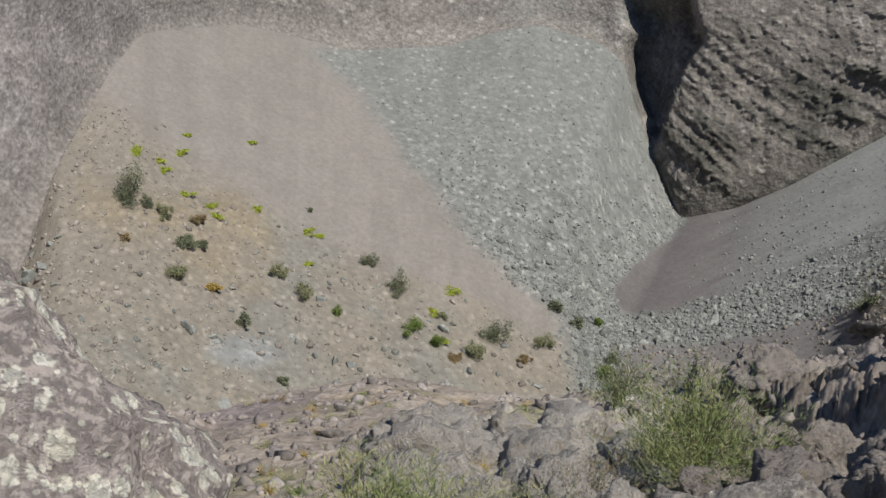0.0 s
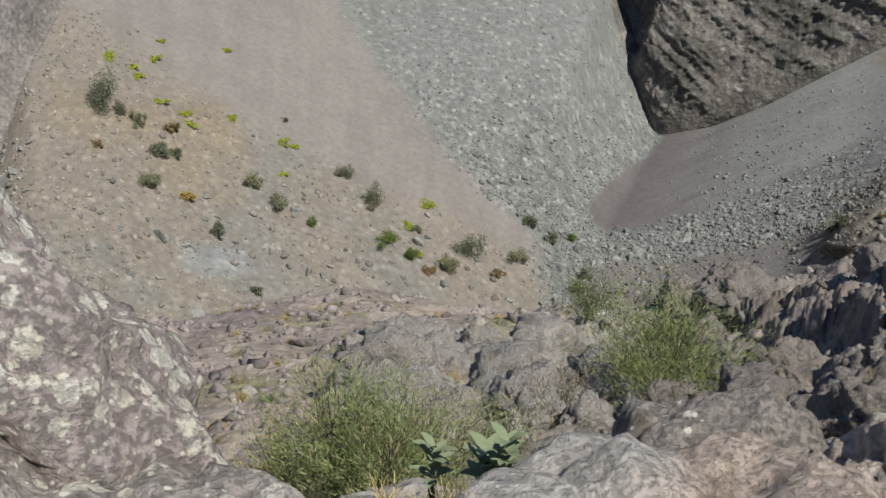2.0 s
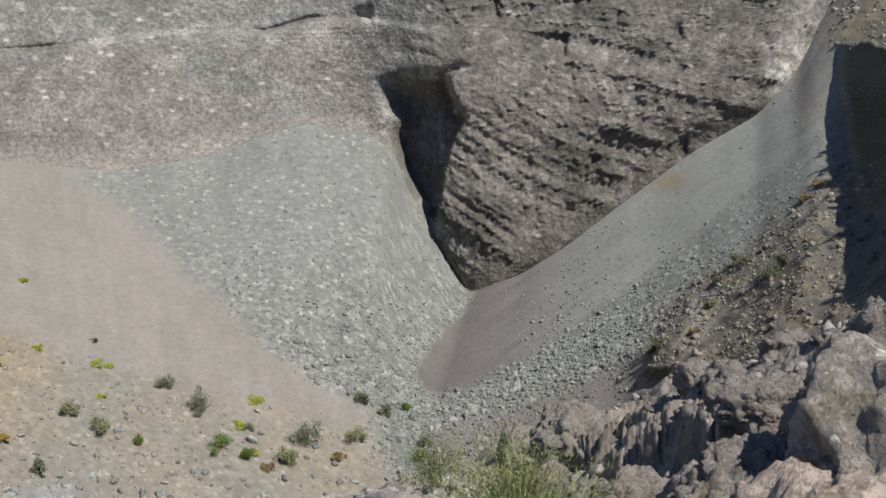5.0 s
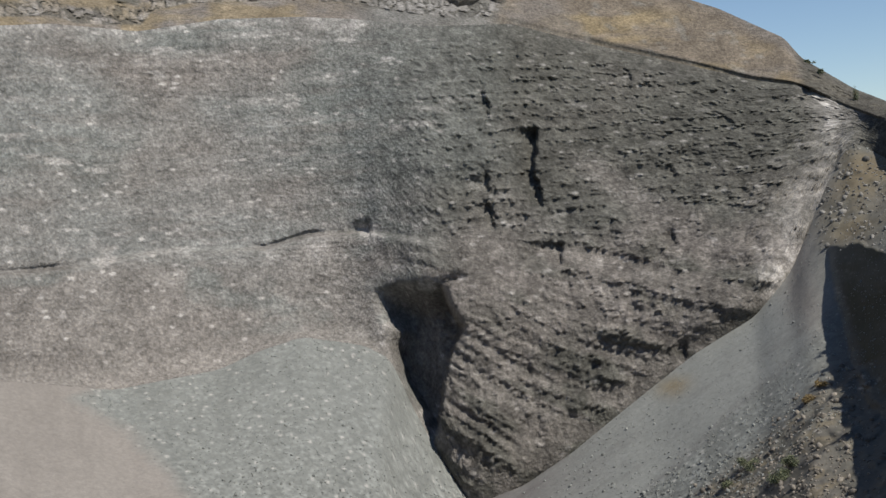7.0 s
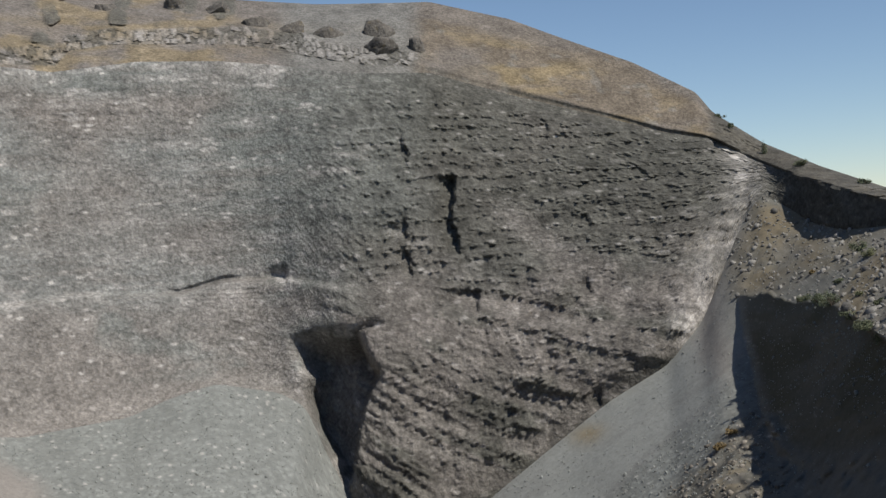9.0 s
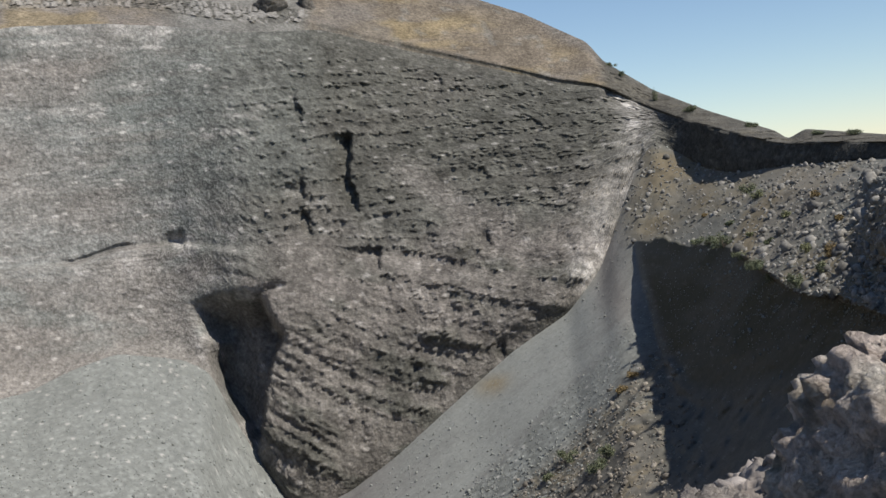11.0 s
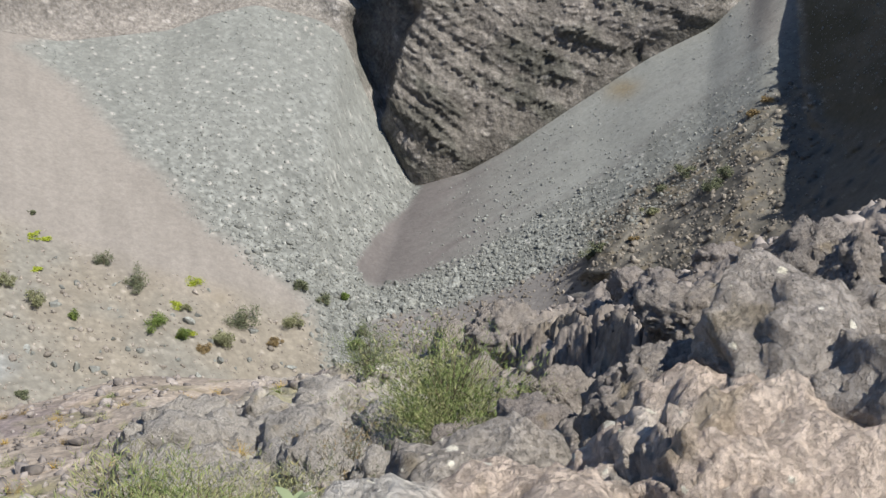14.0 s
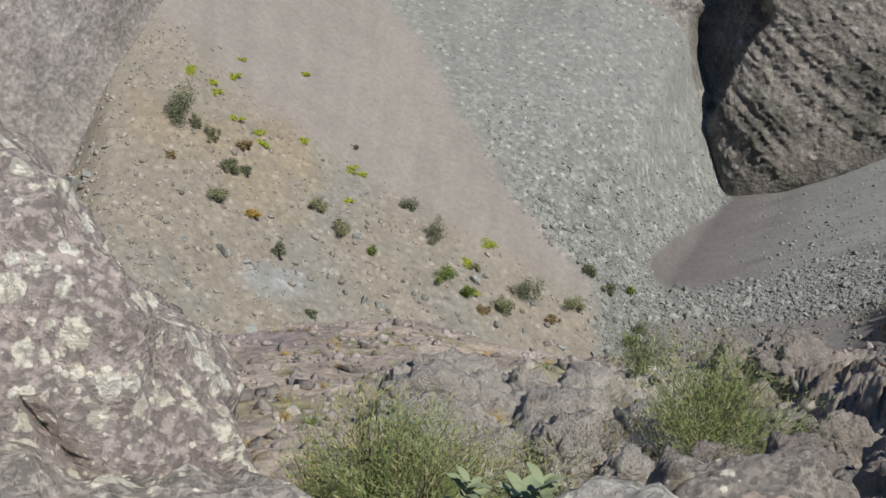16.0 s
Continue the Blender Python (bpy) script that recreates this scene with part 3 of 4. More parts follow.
# ---- the slope above the cliff, and the land outside the rim ----
r, z, s = loft(L_CLIFF, L_RIM, 130, 0.9)
x, y, _ = cart(r, z)
el = np.degrees(np.arctan2(z, r))
az = np.broadcast_to((AZ + 180) % 360 - 180, r.shape)
jit = fbm(x, y, z, 20, 4, seed=231)
craggy = step(15.6, 14.6, az + 0.6 * jit)
right_rim = step(28.8, 29.6, az)
# a smooth ledge, a band of pale blocks above it, and dark crags over the band
pale_lo = np.interp(az, [-8, -6.3, -5.1, -2.2, -1.6, 0, 3.2, 5.9, 9.3, 12, 14.8], [9.9, 9.9, 9.5, 9.3, 9.9, 10.2, 10.2, 10.1, 9.5, 8.8, 8.5]) + 0.12 * jit
pale_hi = pale_lo + np.interp(az, [-8, -4, 0, 5, 10, 15], [0.6, 0.8, 0.7, 0.8, 1.0, 0.8]) + 0.25 * fbm(x, y, z, 9, 3, seed=233)
pale = step(-0.06, 0.06, el - pale_lo) * step(0.1, -0.1, el - pale_hi) * craggy
c1, c2, cw = worley(az * 8.0 + 3 * jit, el * 6.0 + 2 * fbm(x, y, z, 8, 3, seed=237), az * 0, 2.6, 83)
gap = step(0.16, 0.02, c2 - c1)
k1, k2, kw = worley(az * 8.0 + 2 * jit, el * 7.0, az * 0, 8.0, 85)
crag_zone = craggy * step(0.0, 0.3, el - pale_hi) * step(8.5, 6.5, az) * step(pale_hi + 2.6, pale_hi + 1.4, el)
crag = crag_zone * step(0.55, 0.35, k1) * (kw > 0.45)
lift = 1.0 * fbm(x, y, z, 18, 4, seed=241) + 2.0 * pale * (0.2 + 1.2 * cw) - 1.4 * pale * gap
lift = lift + crag * (3.5 + 1.5 * ridged(x, y, z, 6, 4, 25)) + right_rim * 7.0 * ridged(x, y, z, 20, 4, 25)
lip = np.exp(-((s - 0.05) / 0.035) ** 2) * step(14.5, 16, az) * (1 - right_rim)
lift = lift + 2.5 * lip + 0.8 * (1 - craggy) * ridged(x, y, z, 16, 4, 27)
fade = np.minimum(1, np.minimum(s * 12, (1 - s) * 12))
k = 1 - lift * fade / np.hypot(r, z)
CAPS = np.stack(cart(r * k, z * k), -1)
col = full(CAP, r)
col = mix(col, np.array(OCHRE) * 0.95, step(0.0, 0.4, fbm(x, y, z * 3, 26, 5, seed=251)) * step(0.85, 0.4, s) * 0.7)
col = mix(col, np.array(WALL_RED) * 0.80, step(-0.1, 0.35, fbm(x, y, z * 2, 36, 5, seed=261) + 0.5 * step(0.5, 0.95, s)) * 0.7)
col = mix(col, np.array(WALL_PALE) * 0.95, step(0.2, 0.45, fbm(x, y, z, 6, 4, seed=263)) * 0.35)
col = mix(col, np.array(WALL_RED) * 0.88, craggy * 0.6)
col = mix(col, np.array(OCHRE) * 0.9, craggy * step(-0.1, 0.3, fbm(x, y, z, 18, 4, seed=277)) * step(8, 5, az) * 0.6)
col = mix(col, np.array(WALL_PALE) * 0.78, craggy * step(7.5, 9.5, az) * 0.7)
col = mix(col, np.array(WHITE_ROCK) * 0.6, pale * (0.25 + 0.6 * cw) * step(-0.5, 0.1, fbm(x, y, z, 22, 4, seed=235)))
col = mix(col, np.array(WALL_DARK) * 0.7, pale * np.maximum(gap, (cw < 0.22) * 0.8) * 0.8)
col = mix(col, np.array(WALL_DARK) * 1.05, crag * 0.85)
col = mix(col, np.array(WALL_DARK) * 0.8, right_rim * 0.8)
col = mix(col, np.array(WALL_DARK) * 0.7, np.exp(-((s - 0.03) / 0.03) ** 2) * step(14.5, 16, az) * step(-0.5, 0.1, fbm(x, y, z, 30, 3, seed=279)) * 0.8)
col *= (1 + 0.4 * fbm(x, y, z, 5, 4, 0.6, seed=281))[..., None]
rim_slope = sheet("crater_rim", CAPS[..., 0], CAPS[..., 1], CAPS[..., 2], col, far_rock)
tagged(rim_slope, "dry brown grassy slope along the crater rim", "slope", kind="structure")

r, z = np.stack([L_RIM[0], L_RIM[0] + 60, L_RIM[0] + 500, L_RIM[0] * 0 + 4600]), np.stack([L_RIM[1], L_RIM[1] - 25, L_RIM[1] - 300, L_RIM[1] * 0 - 1100])
x, y, _ = cart(r, z)
outer = sheet("backdrop", x, y, z, full(np.array(CAP) * 0.6, r), far_rock)
tagged(outer, "outer flank of the volcano falling away", "land", kind="structure")

# ---- near slope under the viewpoint ----
L_STAND = (L_LEDGE[0] * 0 + 0.05, L_LEDGE[0] * 0 - 1.62)
r0, z0, s0 = loft(L_STAND, L_LEDGE, 14)
r1, z1, s1 = loft(L_LEDGE, L_HOLLOW, 60)
r2, z2, s2 = loft(L_HOLLOW, L_BRINK, 190, 1.0, 1.25)
r, z = np.concatenate([r0, r1[1:], r2[1:]]), np.concatenate([z0, z1[1:], z2[1:]])
away = np.concatenate([s0 * 0, s1[1:] * 0.3, 0.3 + 0.7 * s2[1:]])
x, y, _ = cart(r, z)
el = np.degrees(np.arctan2(z, r))
az = np.broadcast_to((AZ + 180) % 360 - 180, r.shape)
d1, d2, who = worley(x, y, z, 0.75, 27)
e1, e2, who2 = worley(x, y, z, 2.2, 37)
rock = step(-0.1, 0.35, fbm(x, y, z, 7, 4, seed=301) + 0.45 * step(0, 4, az) - 0.55 * step(-2, -7, az))
h = (0.30 * np.clip(0.8 - d1, 0, 1) * (0.3 + who) + 0.40 * np.clip(0.7 - e1, 0, 1) * (0.2 + who2 ** 2 * 1.6)) * (0.25 + 0.75 * rock) * np.minimum(1, away * 2.2)
crevice = step(0.07, 0.0, np.abs(fbm(x, y, z, 1.7, 4, 0.6, seed=309))) * step(0.2, 0.8, rock)
h = h + (0.30 * ridged(x, y, z, 1.1, 6, 313) - 0.30 * crevice + 0.10 * fbm(x, y, z, 0.35, 4, 0.65, seed=315)) * (0.2 + 0.8 * rock) * np.minimum(1, away * 1.5) + 0.25 * fbm(x, y, z, 3, 5, seed=311) * np.minimum(1, away * 3) + 0.04 * fbm(x, y, z, 0.4, 3, seed=321)
# a broken scarp that faces the hollow and lies in its own shade
across = x - 6.3 - 1.5 * fbm(x, y, z * 0, 2.4, 5, 0.65, seed=317)
along = step(8.5, 10.5, y) * step(24, 20, y) * (np.abs(az) < 60)
h = h + along * (0.35 * step(-0.05, 0.3, across) * step(5, 2, across) - 0.5 * step(0.4, -0.4, across) * step(-2.6, -0.8, across) + 0.30 * step(1.8, 0.3, np.abs(across)) * ridged(x, y, z, 0.9, 6, 319))
tip = np.concatenate([s0 * 0, s1[1:] * 0, s2[1:]])
h = h * (1 - step(0.97, 1.0, tip) * 0.5)
z = z + h
NEAR = np.stack(cart(r, z), -1)
earth = full((0.35, 0.295, 0.245), r)
earth = mix(earth, (0.262, 0.218, 0.208), step(-0.1, 0.4, fbm(x, y, z, 4, 4, seed=331)))
earth = mix(earth, OCHRE, step(0.2, 0.55, fbm(x, y, z, 3.2, 4, seed=341)) * 0.6)
earth = mix(earth, (0.30, 0.285, 0.26), rock * (0.4 + 0.6 * who))
earth = mix(earth, (0.20, 0.19, 0.085), step(0.1, 0.45, fbm(x, y, z, 2.2, 5, seed=351)) * 0.55 * np.minimum(1, away * 2))
# dark reddish earth of the right-hand ridge, its shadow mixed into the colour
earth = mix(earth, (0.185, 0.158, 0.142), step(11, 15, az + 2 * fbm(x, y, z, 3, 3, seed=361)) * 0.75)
earth *= (1 + 0.4 * (who - 0.5))[..., None]
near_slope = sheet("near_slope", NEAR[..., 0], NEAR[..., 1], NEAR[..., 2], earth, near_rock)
tagged(near_slope, "rocky earth slope below the crater edge", "slope", kind="structure")

# ---- unseen drop under the near slope ----
HID = (L_BRINK[0] + 26, (L_BRINK[0] + 26) * np.tan(np.arctan2(L_BRINK[1], L_BRINK[0]) - np.radians(7)))
r, z, s = loft(L_BRINK, HID, 16)
r2, z2, s2 = loft(HID, L_VALLEY, 24)
r, z = np.concatenate([r, r2[1:]]), np.concatenate([z, z2[1:]])
r[0], z[0] = np.hypot(NEAR[-1, :, 0], NEAR[-1, :, 1]), NEAR[-1, :, 2]
x, y, _ = cart(r, z)
drop = sheet("slope_below", x, y, z, full(np.array(WALL_DARK) * 1.3, r), scree_mat)
tagged(drop, "steep hidden scree slope below the near edge", "slope", kind="structure")


# ---- helpers for things ----
def ground_at(x, y):
    """Height of the near slope below a point."""
    a, d = math.degrees(math.atan2(x, y)), math.hypot(x, y)
    c = int(np.argmin(np.abs(AZ - a)))
    ring = np.hypot(NEAR[:, c, 0], NEAR[:, c, 1])
    return float(np.interp(d, ring, NEAR[:, c, 2]))


def polar(a, d):
    return d * math.sin(radians(a)), d * math.cos(radians(a))


def spot(surface, a, e):
    """The point of a sheet seen at an azimuth and elevation."""
    c = int(np.argmin(np.abs(AZ - a)))
    p = surface[:, c]
    els = np.degrees(np.arctan2(p[:, 2], np.hypot(p[:, 0], p[:, 1])))
    return Vector(p[int(np.argmin(np.abs(els - e)))])


def part(name, data, mat, parent=None, label=""):
    if isinstance(data, bmesh.types.BMesh):
        me = bpy.data.meshes.new(name)
        data.to_mesh(me)
        data.free()
    else:
        me = data
    if mat is not None and not me.materials:
        me.materials.append(mat)
    ob = new(name, me)
    if parent is not None:
        ob.parent = parent
    if label:
        tagged(ob, label)
    return ob


def raw_mesh(name, verts, faces, smooth=False, zone=None, alpha=1.0):
    me = bpy.data.meshes.new(name)
    me.from_pydata([tuple(map(float, v)) for v in verts], [], [tuple(map(int, f)) for f in faces])
    if zone is not None:
        at = me.attributes.new("zone", 'FLOAT_COLOR', 'POINT')
        rgba = np.ones((len(verts), 4), np.float32)
        rgba[:, :3] = np.clip(zone, 0.004, 0.95)
        rgba[:, 3] = alpha
        at.data.foreach_set("color", rgba.ravel())
    if smooth:
        me.polygons.foreach_set("use_smooth", np.ones(len(me.polygons), bool))
    return me


def icos(levels):
    bm = bmesh.new()
    bmesh.ops.create_icosphere(bm, subdivisions=levels, radius=1)
    v = np.array([p.co[:] for p in bm.verts])
    bm.verts.index_update()
    f = [[p.index for p in face.verts] for face in bm.faces]
    bm.free()
    return v, f


ICO1, ICO2, ICO6 = icos(1), icos(2), icos(6)
boulder_mat = lichened("boulder_rock")
stone_mat = rocky("scree_stone", 0.6, 0.5, 0.4, 0.12)


# ---- large lichened rocks at the crater edge ----
MAUVE, BUFF = (0.43, 0.39, 0.355), (0.60, 0.50, 0.425)


def big_rock(name, at, half, seed, turn=0.0, tilt=0.0, box=3.0, lumps=0.16, lump_size=0.4, cracks=0.10, base=MAUVE, lichen=0.5, levels=None, label="", lean=0.0, cuts=9, mat=None, buff=None):
    v, f = levels or ICO6
    p = v / (np.sum(np.abs(v) ** box, 1) ** (1 / box))[:, None]
    rs = np.random.RandomState(seed)
    for _ in range(cuts):
        nrm = rs.normal(size=3)
        nrm /= np.linalg.norm(nrm)
        lim = rs.uniform(0.62, 0.95)
        p = p - np.outer(np.clip(p @ nrm - lim, 0, None) * 0.85, nrm)
    p = p * np.array(half)
    p[:, 2] += lean * p[:, 0]
    x, y, z = p[:, 0] + seed * 3.1, p[:, 1] - seed * 1.7, p[:, 2]
    d1, d2, who = worley(x, y, z, lump_size, seed)
    d = lumps * (np.clip(0.75 - d1, 0, 1) * (0.5 + who) - 0.25)
    d = d + 0.75 * lumps * fbm(x, y, z, lump_size * 0.45, 4, 0.6, seed) + 1.2 * lumps * fbm(x, y, z, lump_size * 2.5, 3, 0.5, seed + 3)
    d = d + 0.75 * lumps * ridged(x, y, z, lump_size * 0.8, 5, seed + 5)
    k1, k2, kw = worley(x, y, z, lump_size * 0.36, seed + 7)
    d = d + 0.42 * lumps * np.clip(0.7 - k1, 0, 1) * (0.3 + kw)
    g = np.abs(fbm(x, y, z * 1.7, lump_size * 1.9, 4, 0.5, seed + 9))
    crack = step(0.035, 0.0, g)
    d = d - cracks * crack
    pit = step(0.35, 0.6, fbm(x, y, z, 0.10, 2, 0.5, seed + 12))
    d = d - 0.02 * pit
    if levels is None:
        b1, b2, bw = worley(x, y, z, 0.05, seed + 15)
        c1, c2, cw = worley(x, y, z, 0.11, seed + 25)
        d = d + 0.020 * np.clip(0.8 - b1, 0, 1) * (0.2 + bw) + 0.035 * np.clip(0.8 - c1, 0, 1) * (cw > 0.35)
    n = p / np.array(half) ** 2
    n /= np.linalg.norm(n, axis=1)[:, None]
    q = p + n * d[:, None]
    c = np.tile(np.array(base, float), (len(q), 1))
    c = c + (np.array(buff or np.minimum(np.array(base) * 1.25, 0.56)) - c) * (step(0.0, 0.5, fbm(x, y, z, 0.5, 4, 0.5, seed + 20)) * 0.7)[:, None]
    yel = step(0.40, 0.52, fbm(x, y, z, 0.2, 3, 0.5, seed + 60))
    c = c + (np.array((0.22, 0.17, 0.08)) - c) * (yel * 0.4)[:, None]
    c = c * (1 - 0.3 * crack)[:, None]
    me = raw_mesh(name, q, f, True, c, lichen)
    me.materials.append(mat or boulder_mat)
    ob = new(name, me)
    ob.matrix_world = pose(*at, 0, tilt, turn)
    return tagged(ob, label or "mauve grey volcanic rock with crusts of pale lichen", "rock", "rocks at the crater edge")


big_rock("rock", (-1.36, 2.55, -1.57), (1.02, 0.60, 0.72), 3, -8, 4, 3.2, 0.10, 0.42, 0.10, base=(0.46, 0.40, 0.37), lichen=0.85, cuts=16, lean=-0.22, label="large mauve grey rock covered with white lichen rosettes")
big_rock("rock", (-0.62, 1.92, -1.72), (0.92, 0.34, 0.30), 5, 8, 2, 2.6, 0.08, 0.35, 0.04, lichen=0.8, label="low cracked grey rock with lichen at the crater edge")
big_rock("rock", (0.66, 1.92, -1.83), (0.52, 0.58, 0.46), 7, 14, -5, 2.8, 0.10, 0.34, 0.04, base=BUFF, lichen=-0.3, label="rough pinkish buff rock lit on its top")
big_rock("rock", (1.24, 2.05, -1.66), (0.42, 0.55, 0.44), 11, 20, -6, 2.6, 0.13, 0.30, 0.04, base=BUFF, lichen=-0.2, label="knobbly buff volcanic rock with deep hollows")
big_rock("rock", (1.88, 2.45, -1.56), (0.52, 0.65, 0.50), 13, 10, -4, 2.6, 0.14, 0.34, 0.04, base=(0.38, 0.345, 0.315), lichen=-0.3, label="knobbly grey pink rock beside dry moss")
big_rock("rock", (0.98, 2.85, -2.10), (0.62, 0.36, 0.42), 15, -12, -6, 2.6, 0.10, 0.32, 0.04, base=(0.33, 0.305, 0.28), lichen=0.0, label="grey lichened rock behind the ledge")
big_rock("rock", (3.46, 3.40, -1.70), (0.66, 0.64, 1.0), 17, 8, 3, 2.6, 0.085, 0.11, 0.06, base=(0.52, 0.44, 0.39), lichen=-0.6, cuts=8, label="tall rugged pinkish rock standing at the edge")

# ---- rocks along the near ridge and the outcrop below ----
ICO5 = icos(5)
ICO4 = icos(4)
ridge = [(30.2, 10.0, 0.36, 0.5, 0.62), (33.0, 10.0, 0.5, 0.5, 0.72), (29.7, 6.6, 0.22, 0.3, 0.34), (31.6, 6.3, 0.20, 0.3, 0.28), (27.3, 6.2, 0.16, 0.2, 0.22), (35.0, 8.0, 0.34, 0.4, 0.55),
         (26.0, 10.5, 0.6, 0.5, 0.42), (23.2, 12.5, 0.55, 0.5, 0.45), (20.8, 14.0, 0.6, 0.5, 0.42), (27.6, 14.5, 0.8, 0.6, 0.45), (18.2, 15.5, 0.5, 0.45, 0.40),
         (24.5, 7.5, 0.42, 0.45, 0.34), (21.5, 9.2, 0.45, 0.4, 0.34), (16.8, 22, 0.9, 0.7, 0.55), (14.3, 25, 0.7, 0.6, 0.5)]
for i, (a, d, hx, hy, hz) in enumerate(ridge):
    x, y = polar(a, d)
    big_rock("rock", (x, y, ground_at(x, y) + hz * 0.35), (hx, hy, hz), 31 + 2 * i, 37 * i, 6, 3.6, 0.20 * hx, 0.30 * hx, 0.10 * hx, base=(0.27, 0.245, 0.225), lichen=-1.0, cuts=24,
             levels=ICO5, label="rough grey volcanic rock on the near ridge")
rng = random.Random(15)
for i in range(26):
    a, d = rng.uniform(14.5, 30), rng.uniform(8, 21)
    x, y = polar(a, d)
    h = rng.uniform(0.12, 0.36) * (0.6 + d / 28)
    big_rock("rock", (x, y, ground_at(x, y) + h * 0.3), (h * rng.uniform(0.8, 1.3), h * rng.uniform(0.7, 1.1), h), 501 + 2 * i, rng.uniform(0, 360), rng.uniform(-20, 20), 3.6, 0.22 * h, 0.32 * h, 0.10 * h, cuts=18,
             base=(0.25, 0.225, 0.21), lichen=-1.0, levels=ICO4, label="jagged dark rock on the near slope")
rng = random.Random(5)
for i in range(46):
    a, d = rng.uniform(-3.0, 11.5), rng.uniform(10.5, 19)
    x, y = polar(a, d)
    h = rng.uniform(0.12, 0.52) * (0.6 + d / 30)
    big_rock("rock", (x, y, ground_at(x, y) + h * 0.3), (h * rng.uniform(0.8, 1.3), h * rng.uniform(0.7, 1.1), h), 91 + 2 * i, rng.uniform(0, 360), rng.uniform(-20, 20), 3.6, 0.26 * h, 0.34 * h, 0.14 * h, cuts=16,
             base=(0.34, 0.32, 0.295), lichen=-0.6, levels=ICO4, label="jagged grey outcrop rock on the near slope")

# ---- outcrops along the far rim ----
crags = [(13.2, 10.3, 5.4, 7.5), (13.3, 9.6, 6.4, 5.0), (9.0, 10.7, 4.4, 4.6), (10.8, 10.4, 4.6, 4.8), (15.1, 9.5, 3.0, 5.0), (7.3, 11.0, 5.0, 4.6), (5.6, 11.7, 4.4, 3.8), (3.6, 12.0, 4.0, 4.0), (0.3, 11.9, 3.8, 4.0)]
for i, (a, e, w, h) in enumerate(crags):
    p = spot(CAPS, a, e)
    ob = big_rock("crag", (p.x, p.y, p.z - 0.50 * h), (w * 1.35, w * 1.3, h * 1.15), 301 + 2 * i, (37 * i) % 60, 0, 7.0, 0.6, 2.2, 0.9, base=(0.130, 0.118, 0.105), lichen=0.0,
                  levels=ICO4, label="dark lava outcrop on the crater rim", mat=far_rock, cuts=12)
    tagged(ob, group="outcrops on the crater rim")

# ---- foliage ----
def leaf_mat(name, a, b, rough=0.75):
    m, nt, bs = material(name, rough, 0.2)
    geo = nt.nodes.new("ShaderNodeNewGeometry")
    c = ramp(nt, geo.outputs["Random Per Island"], [(0.0, a), (1.0, b)])
    nt.links.new(c, bs.inputs["Base Color"])
    return m


broom_green = leaf_mat("broom_green", (0.10, 0.145, 0.05), (0.24, 0.29, 0.11))
broom_pale = leaf_mat("broom_pale", (0.19, 0.205, 0.09), (0.36, 0.355, 0.18))
olive_leaf = leaf_mat("olive_leaf", (0.085, 0.105, 0.065), (0.20, 0.21, 0.13))
fresh_leaf = leaf_mat("fresh_leaf", (0.07, 0.12, 0.025), (0.17, 0.21, 0.06))
dry_leaf = leaf_mat("dry_leaf", (0.15, 0.115, 0.06), (0.30, 0.22, 0.11))
golden_leaf = leaf_mat("golden_leaf", (0.30, 0.20, 0.04), (0.44, 0.32, 0.10))
lime_leaf = leaf_mat("lime_leaf", (0.20, 0.25, 0.02), (0.36, 0.40, 0.06))
olive_pale = leaf_mat("olive_pale", (0.14, 0.15, 0.08), (0.27, 0.27, 0.16))
straw = leaf_mat("straw", (0.36, 0.28, 0.12), (0.55, 0.45, 0.22))
mullein_leaf = leaf_mat("mullein_leaf", (0.14, 0.18, 0.10), (0.24, 0.28, 0.17), 0.85)
wood, wnt, wb = material("bark", 0.9, 0.2)
wnoise = node(wnt, "ShaderNodeTexNoise", Scale=14.0, Detail=5.0)
wnt.links.new(ramp(wnt, wnoise.outputs[0], [(0.3, (0.07, 0.055, 0.04)), (0.7, (0.20, 0.16, 0.12))]), wb.inputs["Base Color"])


def blades(name, n, height, spread, width, rg, droop=0.25, segs=3, cone=0.9):
    """Thin curved grass blades that fan out from a base."""
    verts, faces = [], []
    for _ in range(n):
        a, lean = rg.uniform(0, 6.283), cone * math.sqrt(rg.random())
        bx, by = rg.gauss(0, spread * 0.22), rg.gauss(0, spread * 0.22)
        h = height * rg.uniform(0.55, 1.05) * (1 - 0.35 * lean)
        ux, uy = math.cos(a), math.sin(a)
        w = width * rg.uniform(0.6, 1.3)
        side = rg.uniform(0, 6.283)
        sx, sy = math.cos(side) * w, math.sin(side) * w
        k = len(verts)
        for i in range(segs + 1):
            t = i / segs
            out = spread * lean * (t + droop * t * t)
            cx, cy, cz = bx + ux * out, by + uy * out, h * (t - droop * 0.45 * t * t)
            taper = 1 - 0.8 * i / segs
            verts += [(cx - sx * taper, cy - sy * taper, cz), (cx + sx * taper, cy + sy * taper, cz)]
        for i in range(segs):
            faces.append((k + 2 * i, k + 2 * i + 1, k + 2 * i + 3, k + 2 * i + 2))
    return raw_mesh(name, verts, faces)


